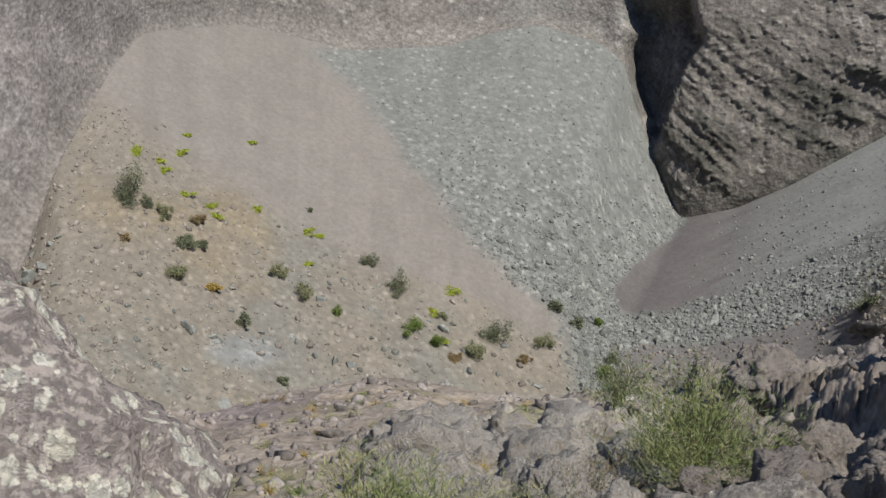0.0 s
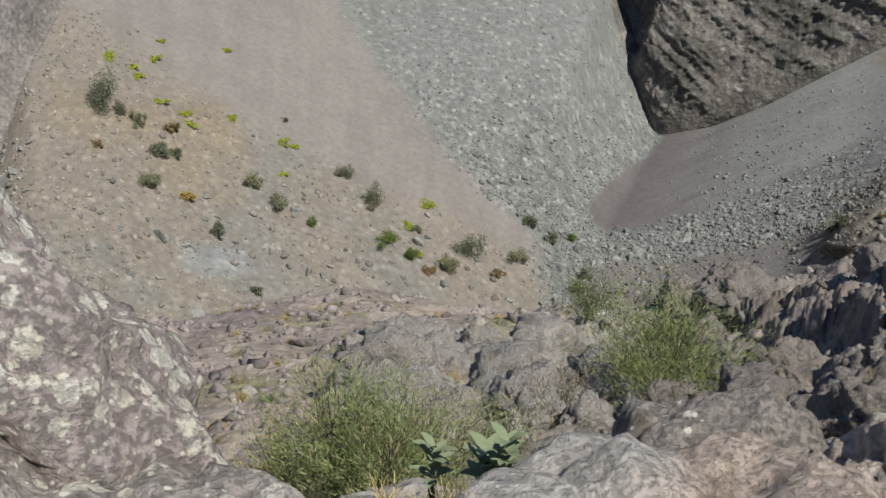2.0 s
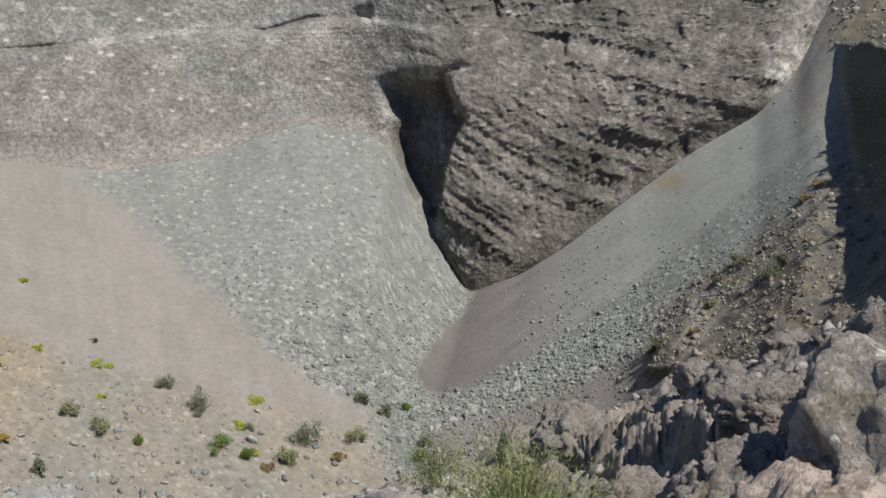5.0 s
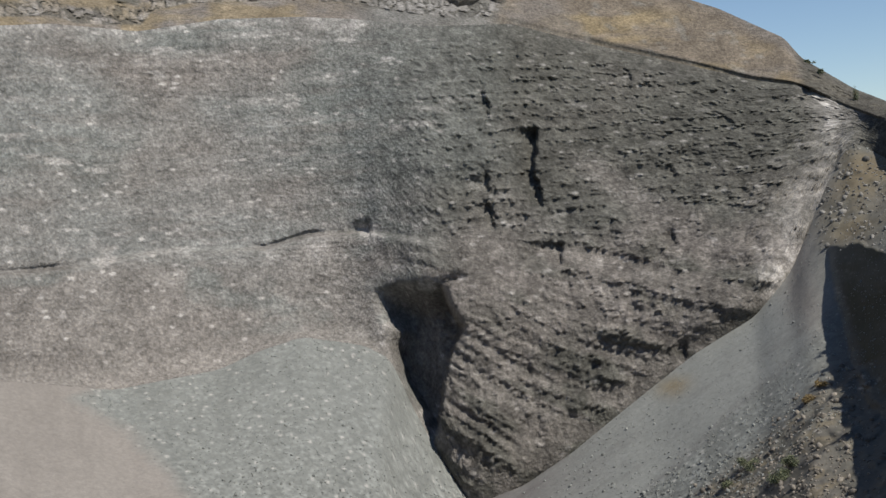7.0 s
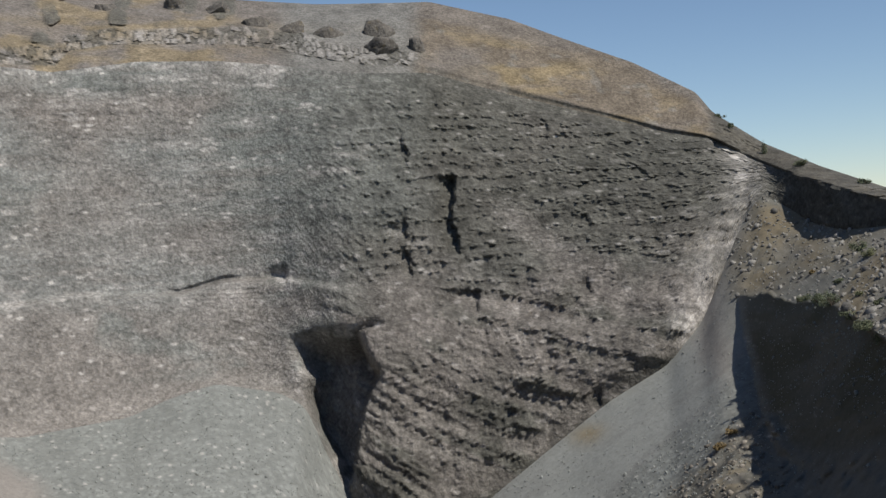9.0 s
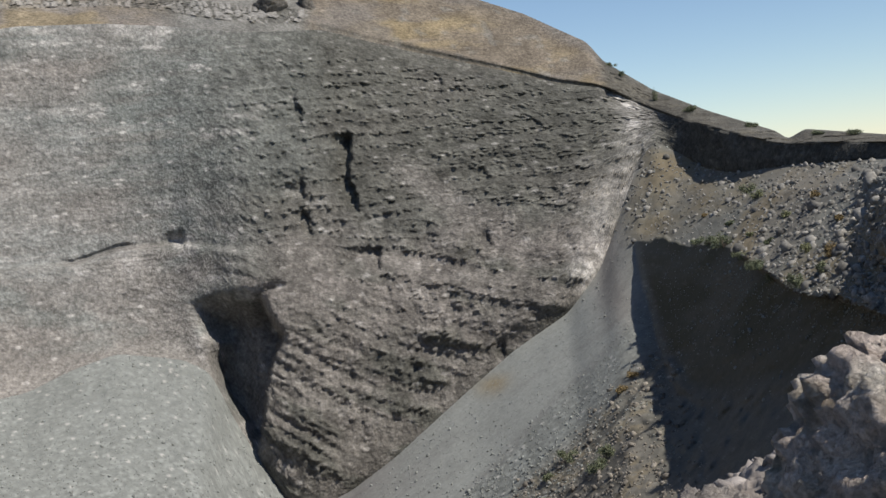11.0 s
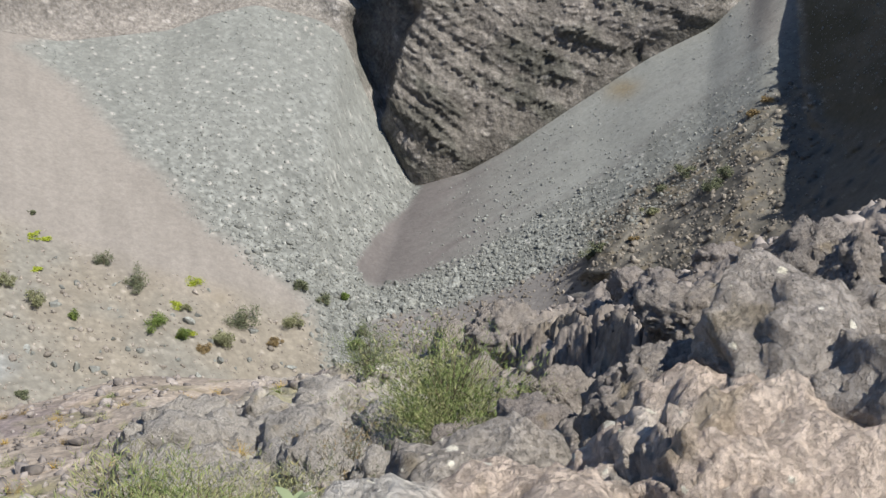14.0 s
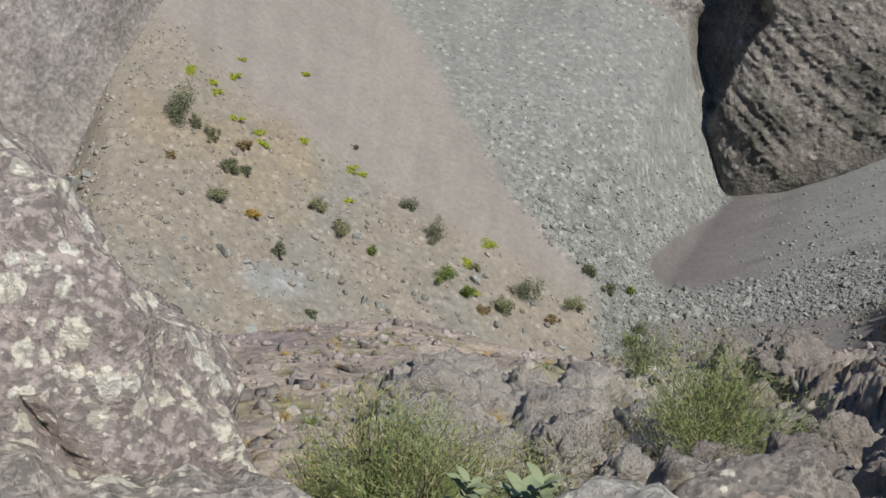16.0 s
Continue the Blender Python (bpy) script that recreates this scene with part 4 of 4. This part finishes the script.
def sprays(name, n, height, spread, width, rg):
    """Feathery twigs: short fine shoots set along many curved branches."""
    branch = []
    for _ in range(80):
        a, lean = rg.uniform(0, 6.283), 0.95 * rg.random()
        branch.append((a, lean, height * rg.uniform(0.4, 1.0) * (1 - 0.25 * lean), rg.gauss(0, 0.22) * spread, rg.gauss(0, 0.22) * spread))
    verts, faces = [], []
    for _ in range(n):
        a, lean, h, bx, by = rg.choice(branch)
        t = 0.22 + 0.78 * rg.random() ** 0.8
        out = spread * lean * t ** 1.15
        c = Vector((bx + math.cos(a) * out + rg.gauss(0, 0.075) * spread, by + math.sin(a) * out + rg.gauss(0, 0.075) * spread, h * t + rg.gauss(0, 0.03) * height))
        way = Vector((math.cos(a) * lean * 0.9 + rg.gauss(0, 0.6), math.sin(a) * lean * 0.9 + rg.gauss(0, 0.6), 1.0)).normalized()
        side = way.cross(Vector((rg.gauss(0, 1), rg.gauss(0, 1), 0.2))).normalized() * width * rg.uniform(0.6, 1.4)
        L = height * rg.uniform(0.025, 0.06)
        bend = Vector((rg.gauss(0, 0.12), rg.gauss(0, 0.12), 0)) * L
        k = len(verts)
        verts += [c - side, c + side, c + way * L * 0.55 + bend + side * 0.8, c + way * L * 0.55 + bend - side * 0.8, c + way * L + bend * 2.5]
        faces += [(k, k + 1, k + 2, k + 3), (k + 3, k + 2, k + 4)]
    return raw_mesh(name, verts, faces)


def stems(name, n, height, spread, radius, rg):
    verts, faces = [], []
    for _ in range(n):
        a, lean = rg.uniform(0, 6.283), rg.uniform(0.1, 0.8)
        k = len(verts)
        for i in range(4):
            t = i / 3
            o = spread * lean * t ** 1.2
            cx, cy, cz = math.cos(a) * o + rg.gauss(0, 0.02) * height, math.sin(a) * o + rg.gauss(0, 0.02) * height, height * 0.75 * t - 0.05 * height
            rr = radius * (1 - 0.75 * t)
            for j in range(4):
                verts.append((cx + rr * math.cos(j * 1.571), cy + rr * math.sin(j * 1.571), cz))
        for i in range(3):
            for j in range(4):
                faces.append((k + 4 * i + j, k + 4 * i + (j + 1) % 4, k + 4 * i + 4 + (j + 1) % 4, k + 4 * i + 4 + j))
    return raw_mesh(name, verts, faces, True)


def broom(a, d, height, spread, n, mats, seed, label):
    rg = random.Random(seed)
    x, y = polar(a, d)
    ob = new("broom_shrub")
    ob.location = (x, y, ground_at(x, y) - 0.03)
    part("stem", stems("stem", 16, height, spread, 0.010 * height, rg), wood, ob)
    part("foliage", sprays("foliage", int(n * 1.9), height, spread * 1.2, 0.0010 * d ** 0.55, rg), mats[0], ob)
    part("foliage", sprays("foliage", int(n * 1.3), height * 0.95, spread * 1.25, 0.0010 * d ** 0.55, rg), mats[1], ob, "paler dry twigs")
    return tagged(ob, label, "shrub", "shrubs on the near slope")


broom(14.0, 13.2, 1.55, 1.05, 4200, (broom_green, broom_pale), 1, "green broom shrub with thin upright twigs")
broom(12.2, 14.5, 1.15, 0.65, 2200, (broom_green, broom_pale), 2, "smaller green broom shrub on the near slope")
broom(9.6, 24.0, 1.5, 0.80, 1500, (olive_leaf, broom_green), 3, "dark green shrub at the edge of the slope")
broom(-3.6, 6.7, 1.35, 0.52, 3000, (broom_pale, broom_green), 4, "pale green broom shrub with feathery twigs")
broom(-1.2, 6.3, 1.0, 0.5, 2700, (broom_green, broom_pale), 5, "green broom shrub with feathery twigs")
broom(-6.4, 7.2, 0.95, 0.34, 1900, (broom_pale, straw), 6, "dry yellowish broom shrub beside the rock")
broom(1.6, 7.4, 1.15, 0.55, 1900, (broom_pale, olive_leaf), 7, "thin olive shrub among the rocks")
broom(8.4, 11.0, 1.0, 0.6, 1700, (olive_leaf, dry_leaf), 8, "dark twiggy shrub among grey rocks")
broom(5.4, 9.5, 0.8, 0.5, 1500, (olive_leaf, broom_pale), 9, "sparse dark shrub among grey rocks")
broom(36.3, 8.5, 0.45, 0.25, 600, (fresh_leaf, broom_pale), 10, "small fresh green shrub beside the tall rock")
broom(27.5, 4.8, 0.35, 0.18, 480, (fresh_leaf, broom_pale), 11, "small green weed between the rocks")
broom(30.4, 5.2, 0.32, 0.18, 420, (fresh_leaf, straw), 12, "small green weed between the rocks")


def tuft(a, d, height, spread, n, mat, seed, label):
    rg = random.Random(seed)
    x, y = polar(a, d)
    me = blades("grass_tuft", n, height, spread, 0.0035, rg, 0.5)
    me.materials.append(mat)
    ob = new("grass_tuft", me)
    ob.location = (x, y, ground_at(x, y) - 0.02)
    return tagged(ob, label, "grass", "grass tufts on the near slope")


tuft(-11.0, 5.6, 0.40, 0.14, 320, golden_leaf, 20, "yellow green grass tuft beside the lichened rock")
tuft(-10.2, 6.3, 0.26, 0.16, 220, straw, 21, "dry straw coloured grass tuft")
rng = random.Random(8)
for i in range(150):
    a, d = rng.uniform(-11, 17), rng.uniform(6.5, 26)
    if a > 12 and d < 12:
        continue
    tuft(a, d, rng.uniform(0.12, 0.34), rng.uniform(0.1, 0.28), rng.randint(50, 120), rng.choice([straw, broom_pale, golden_leaf, fresh_leaf, dry_leaf]), 100 + i, "small dry grass tuft on stony earth")
for i in range(12):
    a, d = rng.uniform(-2, 6.5), rng.uniform(3.4, 4.6)
    tuft(a, d, rng.uniform(0.16, 0.34), rng.uniform(0.08, 0.16), rng.randint(30, 70), rng.choice([straw, dry_leaf, broom_pale]), 300 + i, "dry weed stalks below the rock ledge")


def mullein(a, d, size, seed):
    rg = random.Random(seed)
    x, y = polar(a, d)
    ob = new("mullein_plant")
    ob.location = (x, y, ground_at(x, y) + 0.16)
    part("stalk", stems("stalk", 3, -0.24, 0.03, 0.018, rg), wood, ob)
    for i in range(16):
        verts, faces = [], []
        L, W, rise = size * rg.uniform(0.7, 1.1), size * 0.19, rg.uniform(0.3, 1.3)
        for j in range(6):
            t = j / 5
            w = W * math.sin(math.pi * min(0.97, 0.12 + 0.86 * t)) ** 0.8
            px, pz = L * t * math.cos(rise * (1 - 0.45 * t)), L * t * math.sin(rise * (1 - 0.45 * t))
            verts += [(px, -w, pz + 0.25 * w), (px, 0, pz - 0.1 * w), (px, w, pz + 0.25 * w)]
        for j in range(5):
            for q in (0, 1):
                faces.append((3 * j + q, 3 * j + q + 1, 3 * j + q + 4, 3 * j + q + 3))
        leaf = part("leaf", raw_mesh("leaf", verts, faces, True), mullein_leaf, ob)
        leaf.rotation_euler = (0, 0, i * 2.4 + rg.uniform(-0.3, 0.3))
        leaf.location = (0, 0, 0.012 * i)
    return tagged(ob, "grey green mullein rosette with broad woolly leaves", "plant")


mullein(4.6, 4.3, 0.17, 1)
mullein(5.6, 4.1, 0.13, 2)
mullein(1.6, 4.5, 0.12, 3)


def clump_mesh(name, half, n, leaf, rg, hollow=0.5):
    """A crown of leaf sprays in several lobes, uneven at its edge."""
    lobes = [(rg.gauss(0, 0.42), rg.gauss(0, 0.42), rg.uniform(0.15, 0.95), rg.uniform(0.35, 0.6)) for _ in range(9)]
    verts, faces = [], []
    for _ in range(n):
        lx, ly, lz, lr = rg.choice(lobes)
        u = Vector((rg.gauss(0, 1), rg.gauss(0, 1), rg.gauss(0, 1))).normalized() * lr * rg.uniform(hollow, 1.0)
        c = Vector(((lx + u.x) * half[0], (ly + u.y) * half[1], max(0.03, lz + u.z) * half[2]))
        a, b = Vector((rg.gauss(0, 1), rg.gauss(0, 1), rg.gauss(0, 0.6))).normalized(), Vector((rg.gauss(0, 1), rg.gauss(0, 1), rg.gauss(0, 1))).normalized()
        s1, s2 = leaf * rg.uniform(0.6, 1.4), leaf * rg.uniform(0.3, 0.7)
        k = len(verts)
        verts += [c - a * s1, c + b * s2, c + a * s1, c - b * s2]
        faces.append((k, k + 1, k + 2, k + 3))
    return raw_mesh(name, verts, faces)


def bush(surface, a, e, half, mat, seed, label, name="bush"):
    rg = random.Random(seed)
    ob = new(name)
    ob.location = spot(surface, a, e) - Vector((0, 0, 0.15))
    h = half[2]
    part("trunk", stems("trunk", 9, h * 1.2, half[0] * 0.8, 0.035 * h, rg), wood, ob)
    part("crown", clump_mesh("crown", half, int(1000 + 330 * half[0]), 0.13 + 0.03 * half[0], rg, 0.25), mat, ob)
    return tagged(ob, label, "tree" if name == "tree" else "bush", "bushes on the crater scree")


bush(FLOOR, -15.8, -15.3, (4.6, 4.6, 7.6), olive_leaf, 1, "dark green tree standing on the tan scree", "tree")
bush(FLOOR, -15.1, -15.5, (2.0, 2.0, 2.6), olive_leaf, 2, "dark grey green bush beside the tree")
shrubs = [(-14.2, -16.1, 1.7, 2.8, 3), (-12.5, -16.4, 1.4, 2.2, 1), (-13.3, -17.4, 2.2, 1.9, 0), (-12.4, -17.6, 1.5, 1.5, 0), (-16.1, -17.1, 1.0, 1.4, 1), (-13.8, -19.0, 2.3, 1.9, 3),
          (-8.6, -18.9, 2.1, 2.2, 3), (-7.2, -20.1, 2.2, 2.8, 3), (-10.3, -21.4, 1.5, 2.4, 0), (-3.8, -18.4, 1.5, 2.5, 0), (-2.2, -19.7, 2.5, 3.8, 0), (-5.4, -20.9, 1.2, 1.4, 2),
          (-1.3, -21.6, 2.6, 2.0, 2), (0.2, -20.9, 1.2, 1.3, 3), (-0.1, -22.3, 2.1, 2.0, 2), (1.9, -22.7, 2.8, 2.8, 3), (3.0, -21.8, 2.9, 3.6, 0), (5.5, -22.0, 2.4, 2.5, 3),
          (6.1, -20.1, 2.0, 1.9, 0), (7.3, -20.9, 2.2, 1.9, 0), (8.3, -20.7, 1.4, 1.4, 2), (1.0, -23.0, 1.5, 1.6, 1), (-6.9, -15.8, 0.9, 0.9, 0), (-8.3, -24.2, 1.4, 1.2, 0), (4.6, -22.8, 1.3, 1.3, 1),
          (9.0, -23.2, 2.6, 2.9, 2), (9.3, -22.6, 1.9, 2.9, 0), (21.2, -18.4, 1.8, 2.4, 0), (25.7, -14.0, 2.2, 2.2, 0), (27.0, -14.6, 2.4, 2.2, 0), (24.2, -16.0, 1.7, 1.3, 3), (28.6, -11.0, 1.4, 1.5, 1), (21.6, -18.0, 2.0, 1.8, 0), (24.6, -14.9, 1.6, 1.5, 0), (29.2, -10.3, 1.5, 1.2, 1), (27.6, -14.0, 1.8, 2.0, 0), (23.4, -17.4, 1.2, 0.9, 1)]
kinds = [(olive_leaf, "dark grey green bush on the crater scree"), (dry_leaf, "dry brownish bush on the crater scree"), (fresh_leaf, "fresh green bush on the crater scree"), (olive_pale, "pale olive bush on the crater scree")]
for i, (a, e, w, h, kd) in enumerate(shrubs):
    bush(FLOOR, a, e, (w * 1.25, w * 1.25, h * 1.15), kinds[kd][0], 40 + i, kinds[kd][1])
bush(FLOOR, -11.9, -19.7, (2.2, 2.0, 1.5), golden_leaf, 90, "golden yellow dry bush on the crater scree")
for i, (a, e, w, h) in enumerate([(31.6, 3.0, 1.6, 4.2), (30.1, 4.4, 1.8, 1.6), (33.2, 2.3, 2.6, 1.8), (36.0, 1.2, 2.2, 1.6), (38.9, 0.5, 2.0, 1.4), (29.6, 4.9, 2.0, 1.5), (40.6, 0.3, 2.4, 1.4)]):
    bush(CAPS, a, e, (w, w, h), olive_leaf, 120 + i, "dark bush on the crater rim")


for i, (a, w, h) in enumerate([(33.0, 2.0, 1.8), (33.6, 2.0, 2.2), (34.2, 2.6, 2.8), (35.0, 2.0, 1.8), (35.7, 2.4, 2.2), (36.5, 1.8, 2.6), (37.4, 2.0, 2.6)]):
    bush(FLOOR, a, float(np.interp(a, [29.6, 31.2, 32.6, 34.2, 35.6, 36.6, 39], [-3.9, -3.6, -4.0, -4.4, -5.5, -6.4, -7.3])), (w, w, h), olive_leaf, 160 + i, "dark bush at the brink of the shaded bank")


for i, (a, e, w, h) in enumerate([(35.6, -1.9, 2.4, 2.6), (36.0, -2.2, 2.0, 2.0), (33.4, -2.9, 1.2, 1.2), (34.6, -3.4, 1.4, 1.2), (37.2, -3.2, 1.5, 1.2), (38.6, -2.4, 1.5, 1.4), (36.3, -4.4, 1.6, 1.2), (38.0, -5.0, 1.4, 1.6), (39.0, -5.2, 1.4, 2.2), (38.6, -6.0, 1.6, 2.0), (35.4, -4.0, 1.2, 1.0), (39.6, -3.6, 1.4, 1.2)]):
    bush(FLOOR, a, e, (w, w, h), (olive_leaf, olive_pale, dry_leaf)[i % 3], 180 + i, "low dark bush on the stony bench below the rim")


def cushion(a, e, w, seed):
    """A low mat of bright green leaves."""
    rg = random.Random(seed)
    p = spot(FLOOR, a, e)
    q = spot(FLOOR, a, e + 0.5)
    me = clump_mesh("green_mat", (w * 1.5, w * 1.0, 0.45), 1000, 0.2, rg, 0.1)
    me.materials.append(lime_leaf)
    ob = new("low_plant", me)
    up = (q - p).normalized()
    side = up.cross(Vector((0, 0, 1))).normalized()
    n = side.cross(up).normalized()
    ob.matrix_world = Matrix.Translation(p) @ Matrix((side, up, n)).transposed().to_4x4()
    return tagged(ob, "bright lime green low plant mat on bare scree", "plant", "green mats on the scree")


for i, (a, e, w) in enumerate([(-15.6, -12.9, 2.2), (-14.2, -13.8, 1.9), (-14.4, -13.3, 1.3), (-13.4, -13.0, 1.9), (-13.2, -15.0, 1.8), (-12.0, -15.6, 1.8), (-11.8, -16.1, 1.5), (-9.6, -15.7, 1.4), (-7.1, -16.9, 1.7), (-6.5, -17.1, 1.6),
                               (0.5, -19.7, 2.3), (-13.0, -12.1, 1.1), (-7.0, -18.4, 1.4), (-0.4, -20.7, 1.9), (0.0, -22.1, 1.6), (-9.9, -12.5, 1.0)]):
    cushion(a, e, w, 200 + i)

# ---- loose stones on the scree ----
def stone_shape(seed, levels=ICO1):
    rg = np.random.RandomState(seed)
    v = levels[0].copy()
    for _ in range(7):
        n = rg.normal(size=3)
        n /= np.linalg.norm(n)
        d = v @ n
        lim = rg.uniform(0.28, 0.66)
        v = v - np.outer(np.clip(d - lim, 0, None), n)
    return v * rg.uniform(0.8, 1.7, 3), levels[1]


def turns(n, rg):
    q = rg.normal(size=(n, 4))
    q /= np.linalg.norm(q, axis=1)[:, None]
    w, x, y, z = q.T
    return np.stack([np.stack([1 - 2 * (y * y + z * z), 2 * (x * y - z * w), 2 * (x * z + y * w)], -1),
                     np.stack([2 * (x * y + z * w), 1 - 2 * (x * x + z * z), 2 * (y * z - x * w)], -1),
                     np.stack([2 * (x * z - y * w), 2 * (y * z + x * w), 1 - 2 * (x * x + y * y)], -1)], 1)


def scatter(name, points, sizes, tones, seed, mat, label, parent=None):
    """Many small stones in one mesh."""
    rg = np.random.RandomState(seed)
    shapes = [stone_shape(seed + i) for i in range(8)]
    vs, fs, cs, base = [], [], [], 0
    rot = turns(len(points), rg)
    for i, p in enumerate(points):
        v, f = shapes[i % 8]
        vs.append(v @ rot[i].T * sizes[i] + p)
        fs.append(np.array(f) + base)
        cs.append(np.tile(tones[i], (len(v), 1)))
        base += len(v)
    co, fa, cc = np.concatenate(vs).astype(np.float32), np.concatenate(fs).astype(np.int32), np.concatenate(cs)
    me = bpy.data.meshes.new(name)
    me.vertices.add(len(co))
    me.vertices.foreach_set("co", co.ravel())
    me.loops.add(fa.size)
    me.loops.foreach_set("vertex_index", fa.ravel())
    me.polygons.add(len(fa))
    me.polygons.foreach_set("loop_start", np.arange(0, fa.size, 3, dtype=np.int32))
    me.polygons.foreach_set("loop_total", np.full(len(fa), 3, np.int32))
    me.update(calc_edges=True)
    at = me.attributes.new("zone", 'FLOAT_COLOR', 'POINT')
    rgba = np.ones((len(co), 4), np.float32)
    rgba[:, :3] = cc
    at.data.foreach_set("color", rgba.ravel())
    me.materials.append(mat)
    ob = new(name, me)
    return tagged(ob, label, "stones", kind="stuff")


def pick(weight, n, seed):
    rg = np.random.RandomState(seed)
    seen = (AZ > -24) & (AZ < 44)
    w = weight * seen[None, :]
    flat = np.cumsum(w.ravel())
    idx = np.searchsorted(flat, rg.uniform(0, flat[-1], n))
    return np.unravel_index(idx, w.shape), rg


el_f = np.degrees(np.arctan2(FLOOR[..., 2], np.hypot(FLOOR[..., 0], FLOOR[..., 1])))
(ri, ci), rg = pick(FLOOR_GREY * (0.5 + 1.0 * step(-13, -20, el_f)), 19000, 11)
size = np.clip(0.14 + 0.19 * rg.exponential(0.7, len(ri)) * (0.5 + 0.7 * step(-10, -18, el_f[ri, ci])), 0.15, 1.2)
tone = np.array(GREY)[None] * rg.uniform(0.85, 1.3, (len(ri), 1))
scatter("scree_stones", FLOOR[ri, ci], size, tone, 3, stone_mat, "grey scree of angular stones on the fan")
(ri, ci), rg = pick(FLOOR_TAN * (FLOOR_GREY < 0.3), 4200, 12)
size = np.clip(0.15 + 0.22 * rg.exponential(0.7, len(ri)), 0.15, 1.0)
tone = np.array((0.25, 0.225, 0.20))[None] * rg.uniform(0.7, 1.4, (len(ri), 1))
scatter("scree_stones", FLOOR[ri, ci], size, tone, 5, stone_mat, "scattered brown grey stones on tan scree")
(ri, ci), rg = pick(FLOOR_BROWN, 3200, 16)
size = np.clip(0.14 + 0.22 * rg.exponential(0.8, len(ri)), 0.14, 1.0)
tone = np.array((0.20, 0.18, 0.155))[None] * rg.uniform(0.6, 1.4, (len(ri), 1))
scatter("bank_stones", FLOOR[ri, ci], size, tone, 19, stone_mat, "brown grey stones strewn over the terraced bank")
(ri, ci), rg = pick(FLOOR_BENCH, 2600, 15)
size = np.clip(0.2 + 0.35 * rg.exponential(0.8, len(ri)), 0.2, 1.9)
tone = np.array((0.19, 0.18, 0.165))[None] * rg.uniform(0.6, 1.5, (len(ri), 1))
scatter("bench_stones", FLOOR[ri, ci], size, tone, 9, stone_mat, "dark and grey stones strewn over the bench")
seen = np.concatenate([np.zeros(110), np.ones(NEAR.shape[0] - 110)])[:, None]
(ri, ci), rg = pick(seen * np.ones(len(AZ))[None], 3600, 13)
size = np.clip(0.03 + 0.05 * rg.exponential(0.8, len(ri)), 0.03, 0.28)
tone = np.array((0.235, 0.21, 0.195))[None] * rg.uniform(0.65, 1.5, (len(ri), 1))
scatter("slope_stones", NEAR[ri, ci], size, tone, 7, near_rock, "loose grey stones on the near slope")

# ---- single boulders on the crater floor ----
b_meshes = []
for i in range(8):
    v, f = stone_shape(70 + i, ICO2)
    me = raw_mesh("boulder", v, f, False, np.tile(np.array(GREY) * (0.75 + 0.1 * i), (len(v), 1)))
    me.materials.append(stone_mat)
    b_meshes.append(me)
(ri, ci), rg = pick(np.clip(FLOOR_GREY + 0.25 * FLOOR_TAN, 0, 1) * step(-16, -20, el_f), 290, 14)
for i in range(len(ri)):
    ob = new("boulder", b_meshes[i % 8])
    ob.parent = crater_floor
    s1 = float(np.clip(0.6 + 0.45 * rg.exponential(0.6), 0.5, 1.9))
    ob.matrix_basis = pose(*FLOOR[ri[i], ci[i]], *rg.uniform(0, 360, 3)) @ Matrix.Diagonal((s1, s1, s1, 1))
